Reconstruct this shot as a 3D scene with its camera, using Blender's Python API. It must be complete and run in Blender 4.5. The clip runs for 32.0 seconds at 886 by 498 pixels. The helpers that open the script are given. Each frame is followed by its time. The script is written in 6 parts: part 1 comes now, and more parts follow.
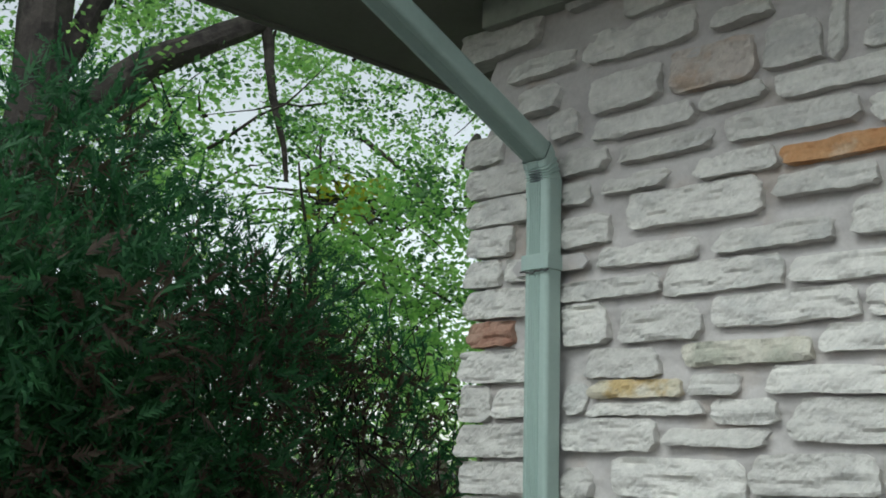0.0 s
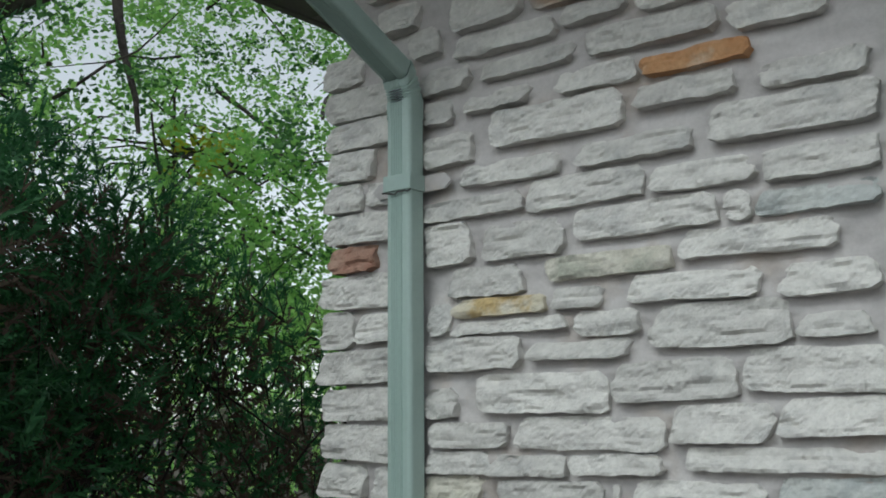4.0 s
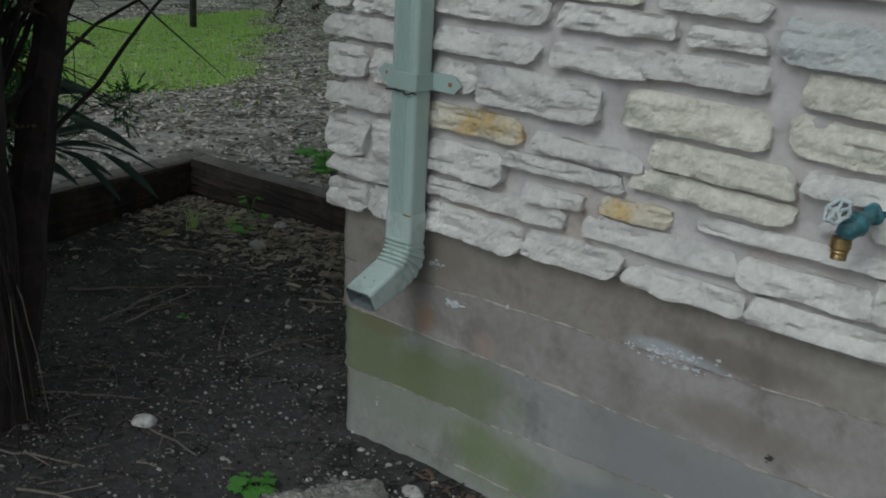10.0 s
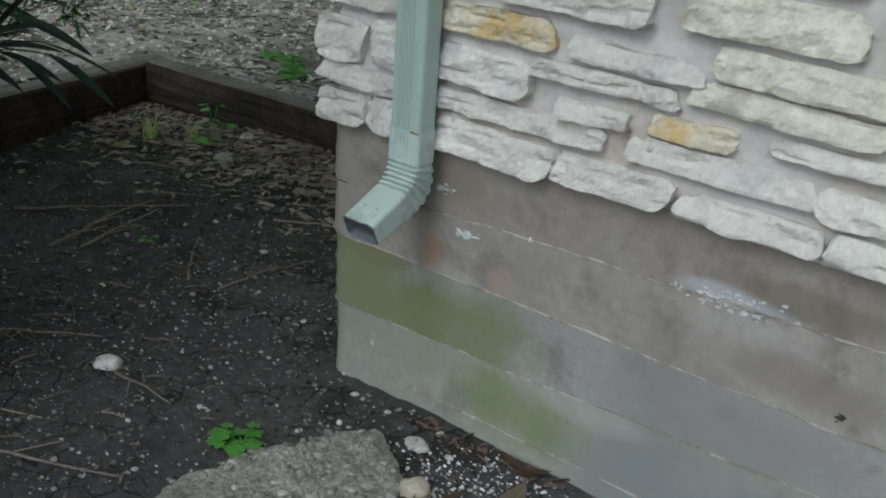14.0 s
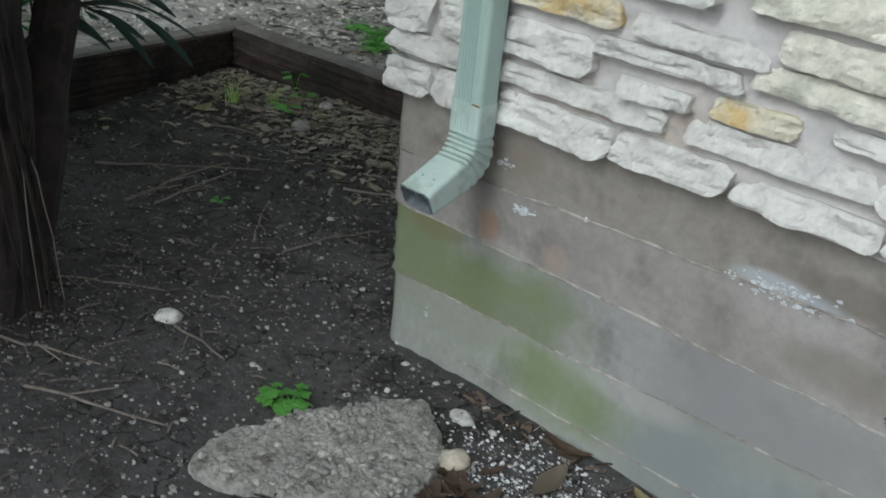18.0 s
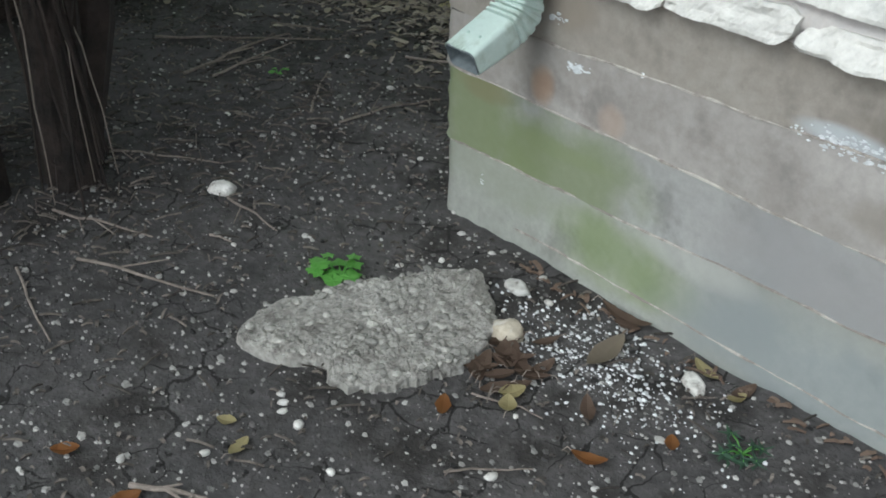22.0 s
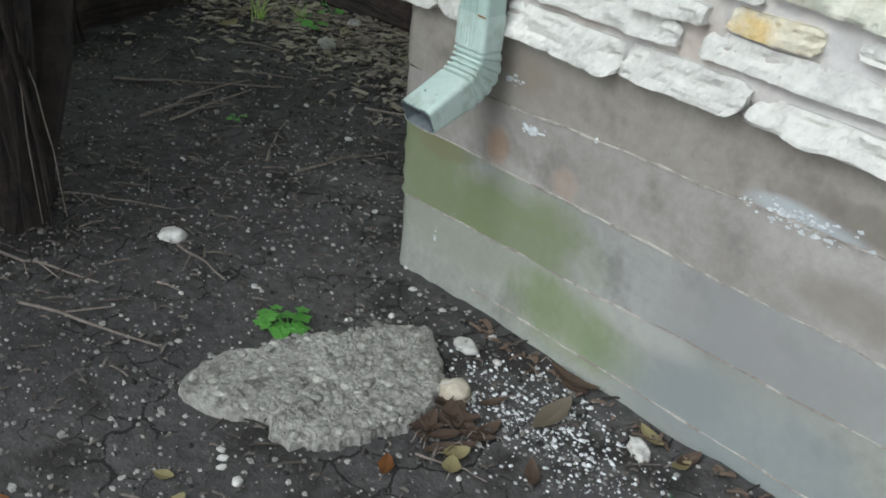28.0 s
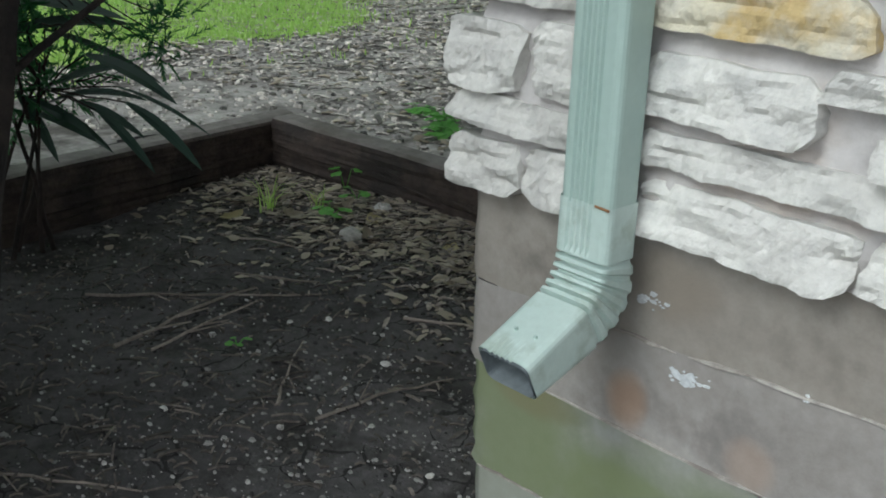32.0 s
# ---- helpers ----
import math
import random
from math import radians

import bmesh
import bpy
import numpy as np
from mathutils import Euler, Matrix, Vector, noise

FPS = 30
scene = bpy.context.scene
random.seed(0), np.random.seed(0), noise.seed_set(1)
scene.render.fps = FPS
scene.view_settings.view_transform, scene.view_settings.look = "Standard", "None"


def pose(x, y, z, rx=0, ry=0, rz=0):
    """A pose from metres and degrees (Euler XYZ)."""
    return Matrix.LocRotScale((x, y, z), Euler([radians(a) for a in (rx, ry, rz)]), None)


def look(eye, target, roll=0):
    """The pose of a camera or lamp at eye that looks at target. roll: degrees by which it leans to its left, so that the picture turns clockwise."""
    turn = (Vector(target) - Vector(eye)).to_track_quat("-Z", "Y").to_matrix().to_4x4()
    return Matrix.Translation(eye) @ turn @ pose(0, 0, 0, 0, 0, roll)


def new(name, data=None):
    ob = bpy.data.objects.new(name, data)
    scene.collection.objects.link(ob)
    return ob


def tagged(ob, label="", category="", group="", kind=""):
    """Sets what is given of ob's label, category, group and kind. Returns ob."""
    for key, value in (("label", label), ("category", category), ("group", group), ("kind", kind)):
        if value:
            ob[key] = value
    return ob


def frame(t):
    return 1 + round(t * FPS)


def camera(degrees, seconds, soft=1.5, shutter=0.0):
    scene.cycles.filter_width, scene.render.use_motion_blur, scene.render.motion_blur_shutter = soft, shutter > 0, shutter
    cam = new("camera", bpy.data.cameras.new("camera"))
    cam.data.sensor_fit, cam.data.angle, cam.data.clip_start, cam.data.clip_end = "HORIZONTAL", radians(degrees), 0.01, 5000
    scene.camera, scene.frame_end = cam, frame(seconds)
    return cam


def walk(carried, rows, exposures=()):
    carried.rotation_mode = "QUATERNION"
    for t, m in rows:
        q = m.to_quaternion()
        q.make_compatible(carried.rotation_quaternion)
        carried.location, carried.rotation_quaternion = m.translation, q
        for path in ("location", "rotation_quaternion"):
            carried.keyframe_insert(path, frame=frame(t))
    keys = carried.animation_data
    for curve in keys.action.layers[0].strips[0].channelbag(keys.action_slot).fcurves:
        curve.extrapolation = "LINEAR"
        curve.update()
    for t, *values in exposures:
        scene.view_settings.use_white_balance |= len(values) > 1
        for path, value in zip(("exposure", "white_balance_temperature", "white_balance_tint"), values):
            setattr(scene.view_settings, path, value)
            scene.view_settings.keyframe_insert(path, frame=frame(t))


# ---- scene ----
cam = camera(44.8, 32.0, 1.8)
PATH = [
    (0, (1.8972, -2.0866, 1.8083), (0.2039, -0.4507, 2.2736), 1.99),
    (0.5, (1.9265, -2.0226, 1.8072), (0.1848, -0.4722, 2.3754), 2.07),
    (1, (1.941, -2.0338, 1.8551), (0.1832, -0.6252, 2.6833), 2.33),
    (1.5, (1.9446, -2.0381, 1.8008), (0.2594, -0.6993, 2.8627), 3.13),
    (2, (1.9202, -2.0984, 1.8319), (0.3006, -0.5974, 2.772), 1.46),
    (2.5, (1.8858, -2.1068, 1.8075), (0.314, -0.5197, 2.6852), 0.31),
    (3, (1.8665, -2.0802, 1.7761), (0.3499, -0.3724, 2.5134), -1.1),
    (3.5, (1.8653, -2.042, 1.7482), (0.389, -0.238, 2.3195), -0.97),
    (4, (1.8463, -2.0272, 1.7115), (0.3725, -0.1746, 2.1061), -0.14),
    (4.5, (1.8207, -2.0365, 1.6816), (0.357, -0.143, 1.8617), -0.01),
    (6.5, (1.7769, -2.0118, 1.5845), (0.4049, -0.0563, 1.3529), -0.18),
    (7, (1.754, -2.0391, 1.5428), (0.4005, -0.0862, 1.2046), 0.04),
    (7.5, (1.7357, -2.0662, 1.5185), (0.4612, -0.069, 1.1354), 0.8),
    (8, (1.7242, -2.0802, 1.4578), (0.5052, -0.0675, 0.9856), 1.95),
    (8.5, (1.708, -2.0711, 1.4323), (0.5694, -0.0409, 0.8476), 2.87),
    (9, (1.7249, -2.0091, 1.4239), (0.4537, -0.0944, 0.7323), 1.7),
    (9.5, (1.7908, -1.8675, 1.4071), (0.3738, -0.0777, 0.6663), 2.21),
    (10, (1.7773, -1.8403, 1.4155), (0.3215, -0.093, 0.6491), 3.37),
    (10.5, (1.6741, -1.7698, 1.3635), (0.3495, 0.059, 0.5506), 6.31),
    (11, (1.5467, -1.7116, 1.3583), (0.4052, 0.2317, 0.5333), 6.33),
    (11.5, (1.5006, -1.6673, 1.3714), (0.2472, 0.1738, 0.4772), 4.95),
    (12, (1.4896, -1.6713, 1.3419), (0.1545, 0.0944, 0.4146), 4.9),
    (12.5, (1.4995, -1.677, 1.3376), (0.1905, 0.1036, 0.4017), 5.4),
    (13, (1.4882, -1.6756, 1.332), (0.1869, 0.095, 0.3668), 5),
    (13.5, (1.4796, -1.6685, 1.3348), (0.1799, 0.0969, 0.3579), 4.7),
    (14, (1.4711, -1.6756, 1.3376), (-0.0795, 0.4175, 0.2059), 4.7),
    (14.5, (1.4711, -1.6713, 1.3305), (-0.1065, 0.3948, 0.1874), 4.4),
    (16.5, (1.4612, -1.6926, 1.3107), (-0.1434, 0.3593, 0.1803), 5),
    (17, (1.4512, -1.6898, 1.3249), (-0.1775, 0.3309, 0.1732), 4.8),
    (17.5, (1.4669, -1.6955, 1.305), (-0.169, 0.3209, 0.1548), 5.3),
    (18, (1.5251, -1.6373, 1.322), (-0.1803, 0.2954, 0.1321), 6.3),
    (18.5, (1.5762, -1.5478, 1.3021), (-0.2542, 0.1889, -0.0028), 5.1),
    (19, (1.5521, -1.5904, 1.2979), (-0.1931, 0.1945, -0.0568), 9.4),
    (19.5, (1.5435, -1.5663, 1.2752), (-0.1647, 0.1519, -0.2059), 8.4),
    (20, (1.5478, -1.5535, 1.261), (-0.1605, 0.1676, -0.2173), 7.8),
    (20.5, (1.5293, -1.518, 1.2468), (-0.1434, 0.1647, -0.3152), 5.7),
    (21, (1.5336, -1.508, 1.251), (-0.1945, 0.1505, -0.2741), 4.1),
    (21.5, (1.5421, -1.5123, 1.2581), (-0.1818, 0.1619, -0.2542), 3.9),
    (22, (1.5435, -1.5222, 1.2624), (-0.2116, 0.142, -0.2244), 3),
    (22.5, (1.5521, -1.5194, 1.261), (-0.2187, 0.1306, -0.2244), 3),
    (23, (1.5563, -1.518, 1.2681), (-0.2073, 0.1321, -0.2286), 2.9),
    (23.5, (1.5606, -1.5251, 1.2652), (-0.2173, 0.1534, -0.1789), 5.9),
    (24, (1.5648, -1.5265, 1.2723), (-0.1874, 0.186, -0.1633), 6.7),
    (24.5, (1.5762, -1.5237, 1.2681), (-0.1761, 0.2045, -0.1519), 5.7),
    (26.5, (1.5833, -1.5038, 1.2837), (-0.159, 0.2158, -0.1562), 3.5),
    (27, (1.5861, -1.5095, 1.2865), (-0.1605, 0.2144, -0.1434), 4.3),
    (27.5, (1.5748, -1.5137, 1.2894), (-0.1732, 0.2442, -0.098), 6.8),
    (28, (1.5393, -1.4967, 1.2766), (-0.1945, 0.284, -0.098), 6.1),
    (28.5, (1.3575, -1.4356, 1.2297), (-0.1377, 0.4856, -0.2343), 10.1),
    (29, (1.234, -1.4271, 1.251), (-0.2173, 0.5907, -0.1207), 11),
    (29.5, (1.1545, -1.3405, 1.2723), (-0.3493, 0.7114, 0.0071), 10.6),
    (30, (1.0181, -1.1843, 1.2042), (-0.8108, 0.6589, 0.0525), 3.8),
    (30.5, (0.9784, -1.1175, 1.1587), (-0.8662, 0.7285, 0.0383), 3.4),
    (31, (0.9713, -1.0664, 1.1048), (-0.8705, 0.8193, 0.0483), 1.4),
    (31.5, (0.9571, -1.0394, 1.0977), (-0.9045, 0.8506, 0.0852), 1.7),
    (32, (0.923, -1.0238, 1.0749), (-1.0054, 0.8122, 0.0866), 2.1),
]
EXPOSURES = [(0, 0.42, 6350, 1), (2, 0.40, 6350, 0), (4, 0.18, 6250, 3), (7, -0.22, 6250, 5), (9, -0.25, 6200, 5), (13, 0.30, 6200, 4), (17, 0.50, 6200, 4), (20, 1.0, 6250, 4), (23, 1.12, 6250, 4), (28, 1.0, 6250, 4), (32, 0.85, 6250, 4)]
walk(cam, [(t, look(eye, target, roll)) for t, eye, target, roll in PATH], EXPOSURES)

# world and sun: a hazy bright sky; a veiled sun stands over the yard, before the wall
world = bpy.data.worlds.new("sky")
scene.world = world
world.use_nodes = True
wn, wl = world.node_tree.nodes, world.node_tree.links
sky = wn.new("ShaderNodeTexSky")
sky.sky_type, sky.sun_disc, sky.dust_density = "NISHITA", False, 1.0
sky.sun_elevation, sky.sun_rotation = radians(44), radians(182)
veil = wn.new("ShaderNodeHueSaturation")      # thin cloud: the blue is washed out
veil.inputs["Saturation"].default_value = 0.25
wl.new(sky.outputs[0], veil.inputs["Color"])
wl.new(veil.outputs[0], wn["Background"].inputs[0])
wn["Background"].inputs[1].default_value = 0.15
sun = new("sun", bpy.data.lights.new("sun", "SUN"))
sun.data.energy, sun.data.angle, sun.data.color = 0.5, radians(26), (0.93, 0.99, 1.0)
sun.matrix_world = look((-0.15, -4.2, 4.1), (0, 0, 0))

UNIT = 1.42      # the plan below is drawn in units of 1.42 m

# ---------------------------------------------------------------- materials
def surface(name, c1, c2, scale=8.0, rough=0.85, bump=0.3, grain=60.0, third=None, third_scale=3.0, third_cut=0.58,
            vary=0.12, metal=0.0, grain_tint=0.25, dist=0.004, loose=None):
    """Two-scale procedural surface: broad patches, fine grain, an optional third stain colour and a change from piece to piece."""
    m = bpy.data.materials.new(name)
    m.use_nodes = True
    n, l = m.node_tree.nodes, m.node_tree.links
    b = n["Principled BSDF"]
    co = n.new("ShaderNodeNewGeometry")
    inf = n.new("ShaderNodeObjectInfo")
    def tex(s, detail, rough_n=0.6):
        t = n.new("ShaderNodeTexNoise")
        t.inputs["Scale"].default_value, t.inputs["Detail"].default_value, t.inputs["Roughness"].default_value = s / UNIT, detail, rough_n
        l.new(co.outputs["Position"], t.inputs["Vector"])
        return t
    def mix(kind, fac, a, c):
        x = n.new("ShaderNodeMix")
        x.data_type, x.blend_type = "RGBA", kind
        for v, i in ((fac, 0), (a, 6), (c, 7)):
            if isinstance(v, (int, float)):
                x.inputs[i].default_value = v
            elif isinstance(v, tuple):
                x.inputs[i].default_value = (*v, 1)
            else:
                l.new(v, x.inputs[i])
        return x.outputs[2]
    def ramp(v, lo, hi):
        r = n.new("ShaderNodeMapRange")
        r.inputs["From Min"].default_value, r.inputs["From Max"].default_value = lo, hi
        l.new(v, r.inputs["Value"])
        return r.outputs["Result"]
    broad, fine = tex(scale, 4), tex(grain, 6, 0.7)
    col = mix("MIX", ramp(broad.outputs["Fac"], 0.35, 0.65), c1, c2)
    if third:
        st = tex(third_scale, 5)
        col = mix("MIX", ramp(st.outputs["Fac"], third_cut - 0.06, third_cut + 0.06), col, third)
    g = ramp(fine.outputs["Fac"], 0.25, 0.75)
    gr = n.new("ShaderNodeMapRange")
    gr.inputs["To Min"].default_value, gr.inputs["To Max"].default_value = 1 - grain_tint, 1 + grain_tint
    l.new(g, gr.inputs["Value"])
    hsv = n.new("ShaderNodeHueSaturation")
    l.new(gr.outputs["Result"], hsv.inputs["Value"])
    l.new(col, hsv.inputs["Color"])
    vr = n.new("ShaderNodeMapRange")
    vr.inputs["To Min"].default_value, vr.inputs["To Max"].default_value = 1 - vary, 1 + vary
    l.new(inf.outputs["Random"], vr.inputs["Value"])
    if loose:      # joined crumbs: each its own shade
        vr.inputs["To Min"].default_value, vr.inputs["To Max"].default_value = loose
        l.new(co.outputs["Random Per Island"], vr.inputs["Value"])
    h2 = n.new("ShaderNodeHueSaturation")
    l.new(vr.outputs["Result"], h2.inputs["Value"])
    l.new(hsv.outputs["Color"], h2.inputs["Color"])
    l.new(h2.outputs["Color"], b.inputs["Base Color"])
    b.inputs["Roughness"].default_value, b.inputs["Metallic"].default_value = rough, metal
    if bump:
        bp = n.new("ShaderNodeBump")
        bp.inputs["Strength"].default_value, bp.inputs["Distance"].default_value = bump, dist
        l.new(fine.outputs["Fac"], bp.inputs["Height"])
        l.new(bp.outputs["Normal"], b.inputs["Normal"])
    return m


def leafy(name, c1, c2, sheer=0.4, rough=0.5):
    """Thin foliage that lets light through, changing from leaf to leaf."""
    m = bpy.data.materials.new(name)
    m.use_nodes = True
    n, l = m.node_tree.nodes, m.node_tree.links
    b, out = n["Principled BSDF"], n["Material Output"]
    geo = n.new("ShaderNodeNewGeometry")
    x = n.new("ShaderNodeMix")
    x.data_type = "RGBA"
    x.inputs[6].default_value, x.inputs[7].default_value = (*c1, 1), (*c2, 1)
    l.new(geo.outputs["Random Per Island"], x.inputs[0])
    l.new(x.outputs[2], b.inputs["Base Color"])
    b.inputs["Roughness"].default_value = rough
    if sheer:
        tr = n.new("ShaderNodeBsdfTranslucent")
        l.new(x.outputs[2], tr.inputs["Color"])
        mx = n.new("ShaderNodeMixShader")
        mx.inputs[0].default_value = sheer
        l.new(b.outputs[0], mx.inputs[1])
        l.new(tr.outputs[0], mx.inputs[2])
        l.new(mx.outputs[0], out.inputs["Surface"])
    return m


STONE = {
    "": surface("pale_limestone", (0.58, 0.56, 0.53), (0.67, 0.65, 0.61), 14, 0.9, 0.85, 70, (0.50, 0.49, 0.47), 9, 0.60, 0.10, 0, 0.16, 0.0065),
    "c": surface("cream_limestone", (0.60, 0.57, 0.48), (0.68, 0.65, 0.57), 16, 0.9, 0.85, 70, (0.45, 0.45, 0.375), 12, 0.58, 0.08, 0, 0.2, 0.0065),
    "y": surface("ochre_limestone", (0.60, 0.54, 0.40), (0.66, 0.62, 0.54), 12, 0.9, 0.85, 70, (0.55, 0.41, 0.20), 11, 0.54, 0.06, 0, 0.18, 0.0065),
    "o": surface("orange_limestone", (0.47, 0.23, 0.10), (0.53, 0.31, 0.16), 14, 0.9, 0.85, 70, (0.60, 0.48, 0.36), 10, 0.62, 0.05, 0, 0.18, 0.0065),
    "p": surface("pink_limestone", (0.54, 0.48, 0.44), (0.60, 0.54, 0.49), 14, 0.9, 0.85, 70, (0.51, 0.40, 0.32), 11, 0.56, 0.08, 0, 0.16, 0.0065),
    "b": surface("blue_grey_limestone", (0.50, 0.52, 0.51), (0.58, 0.59, 0.56), 12, 0.9, 0.85, 70, (0.40, 0.42, 0.41), 10, 0.60, 0.08, 0, 0.16, 0.0065),
    "r": surface("red_limestone", (0.34, 0.17, 0.12), (0.44, 0.29, 0.22), 14, 0.9, 0.85, 70, None, 3, 0.5, 0.06, 0, 0.18, 0.0065),
}
MORTAR = surface("lilac_grey_mortar", (0.455, 0.428, 0.418), (0.535, 0.508, 0.495), 9, 0.95, 0.5, 90, (0.42, 0.365, 0.325), 5, 0.60, 0.0, 0, 0.10)
PAINT = surface("sage_green_paint", (0.34, 0.44, 0.40), (0.37, 0.47, 0.43), 6, 0.42, 0.08, 120, (0.30, 0.38, 0.34), 4, 0.66, 0.03, 0, 0.05, 0.001)
SOFFIT = surface("dull_taupe_soffit_paint", (0.21, 0.205, 0.175), (0.245, 0.24, 0.205), 5, 0.7, 0.1, 80, (0.17, 0.165, 0.14), 2.5, 0.6, 0.03, 0, 0.08, 0.001)
FRIEZE = surface("weathered_sage_frieze_paint", (0.36, 0.385, 0.33), (0.41, 0.43, 0.37), 7, 0.7, 0.15, 80, (0.29, 0.29, 0.25), 9, 0.6, 0.03, 0, 0.10, 0.001)
TRIM = surface("sage_green_wood_trim", (0.26, 0.36, 0.33), (0.29, 0.39, 0.36), 5, 0.55, 0.15, 70, (0.23, 0.31, 0.28), 6, 0.64, 0.05, 0, 0.08, 0.001)
ELBOW = surface("sun_bleached_sage_paint", (0.43, 0.53, 0.49), (0.49, 0.58, 0.54), 20, 0.45, 0.1, 120, (0.38, 0.45, 0.40), 26, 0.60, 0.03, 0, 0.06, 0.001)
GUTTER = surface("pale_sage_enamel", (0.44, 0.51, 0.47), (0.49, 0.56, 0.52), 5, 0.38, 0.05, 100, (0.38, 0.43, 0.39), 3, 0.62, 0.03, 0, 0.06, 0.001)
# shade of the pipe's mouth and crimps, put into a dark colour
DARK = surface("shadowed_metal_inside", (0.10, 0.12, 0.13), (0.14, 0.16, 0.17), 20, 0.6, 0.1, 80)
RUST = surface("rust", (0.30, 0.16, 0.07), (0.22, 0.10, 0.04), 60, 0.9, 0.3, 150)
WIRE = surface("blackened_wire", (0.03, 0.03, 0.03), (0.05, 0.045, 0.04), 60, 0.6, 0.2, 150)
BRASS = surface("aged_brass", (0.30, 0.20, 0.09), (0.40, 0.28, 0.13), 60, 0.38, 0.15, 120, (0.16, 0.12, 0.07), 50, 0.56, 0, 0.9, 0.15, 0.001)
TEAL = surface("teal_painted_iron", (0.05, 0.17, 0.20), (0.07, 0.22, 0.25), 50, 0.5, 0.2, 120, (0.04, 0.12, 0.13), 40, 0.6, 0, 0, 0.15, 0.001)
WHEEL = surface("chipped_pale_handle_paint", (0.50, 0.56, 0.57), (0.60, 0.65, 0.65), 60, 0.5, 0.2, 120, (0.28, 0.33, 0.34), 60, 0.58, 0, 0, 0.15, 0.001)
SOIL = surface("dark_bed_soil", (0.050, 0.046, 0.046), (0.092, 0.085, 0.083), 3.0, 0.95, 0.9, 45, (0.030, 0.026, 0.024), 6, 0.57, 0, 0, 0.5, 0.012)
def cracked(m, scale, width, depth):
    """Dry cracks between clods: thin dark lines that come and go."""
    n, l = m.node_tree.nodes, m.node_tree.links
    b = n["Principled BSDF"]
    was = b.inputs["Base Color"].links[0].from_socket
    geo = n.new("ShaderNodeNewGeometry")
    warp = n.new("ShaderNodeTexNoise")
    warp.inputs["Scale"].default_value, warp.inputs["Detail"].default_value = 14, 4
    add = n.new("ShaderNodeVectorMath")
    add.operation = "MULTIPLY_ADD"
    add.inputs[1].default_value = (0.05, 0.05, 0.05)
    l.new(geo.outputs["Position"], warp.inputs["Vector"])
    l.new(warp.outputs["Color"], add.inputs[0])
    l.new(geo.outputs["Position"], add.inputs[2])
    cell = n.new("ShaderNodeTexVoronoi")
    cell.feature = "DISTANCE_TO_EDGE"
    cell.inputs["Scale"].default_value = scale
    l.new(add.outputs[0], cell.inputs["Vector"])
    patch = n.new("ShaderNodeTexNoise")
    patch.inputs["Scale"].default_value = 5
    l.new(geo.outputs["Position"], patch.inputs["Vector"])
    here = n.new("ShaderNodeMapRange")
    here.inputs["From Min"].default_value, here.inputs["From Max"].default_value, here.inputs["To Max"].default_value = 0.48, 0.62, width
    l.new(patch.outputs["Fac"], here.inputs["Value"])
    line = n.new("ShaderNodeMath")
    line.operation = "LESS_THAN"
    l.new(cell.outputs["Distance"], line.inputs[0])
    l.new(here.outputs["Result"], line.inputs[1])
    x = n.new("ShaderNodeMix")
    x.data_type = "RGBA"
    l.new(line.outputs[0], x.inputs[0])
    l.new(was, x.inputs[6])
    x.inputs[7].default_value = (*depth, 1)
    l.new(x.outputs[2], b.inputs["Base Color"])
cracked(SOIL, 11, 0.035, (0.014, 0.012, 0.011))
CRUMB = surface("dry_soil_crumbs", (0.05, 0.045, 0.043), (0.09, 0.083, 0.08), 70, 0.95, 0.3, 120, loose=(0.2, 1.3))
SLAB = surface("weathered_aggregate_concrete", (0.29, 0.275, 0.25), (0.40, 0.38, 0.35), 22, 0.95, 1.0, 110, (0.19, 0.175, 0.16), 34, 0.58, 0, 0, 0.38, 0.010)
AGG = surface("aggregate_pebble", (0.34, 0.325, 0.295), (0.48, 0.46, 0.42), 60, 0.85, 0.3, 120, loose=(0.35, 1.0))
PEBBLE = surface("chalky_pebble", (0.45, 0.43, 0.40), (0.61, 0.59, 0.56), 50, 0.85, 0.3, 120, (0.24, 0.22, 0.20), 70, 0.60, 0.28)
TAN_ROCK = surface("tan_rock", (0.42, 0.36, 0.28), (0.52, 0.46, 0.37), 40, 0.9, 0.5, 90, (0.55, 0.52, 0.47), 30, 0.6)
PERLITE = surface("white_chips", (0.66, 0.67, 0.68), (0.78, 0.78, 0.78), 60, 0.85, 0.2, 150, loose=(0.6, 1.12))
GRIT = surface("pale_grit", (0.36, 0.345, 0.32), (0.52, 0.50, 0.47), 50, 0.85, 0.3, 120, loose=(0.10, 0.95))
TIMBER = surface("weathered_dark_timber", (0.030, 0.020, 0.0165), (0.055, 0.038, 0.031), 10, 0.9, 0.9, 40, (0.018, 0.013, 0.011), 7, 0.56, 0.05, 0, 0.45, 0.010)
TIMBERTOP = surface("paler_timber_top", (0.13, 0.115, 0.105), (0.18, 0.16, 0.15), 8, 0.9, 0.6, 40, (0.10, 0.085, 0.075), 6, 0.55, 0.05, 0, 0.3, 0.005)
BARK = surface("stringy_juniper_bark", (0.016, 0.011, 0.009), (0.032, 0.022, 0.018), 18, 0.95, 0.9, 60, (0.010, 0.007, 0.006), 12, 0.55, 0.1, 0, 0.35, 0.01)
OAKBARK = surface("grey_brown_oak_bark", (0.040, 0.033, 0.029), (0.070, 0.059, 0.052), 8, 0.95, 0.9, 30, (0.024, 0.020, 0.018), 9, 0.55, 0.1, 0, 0.4, 0.02)
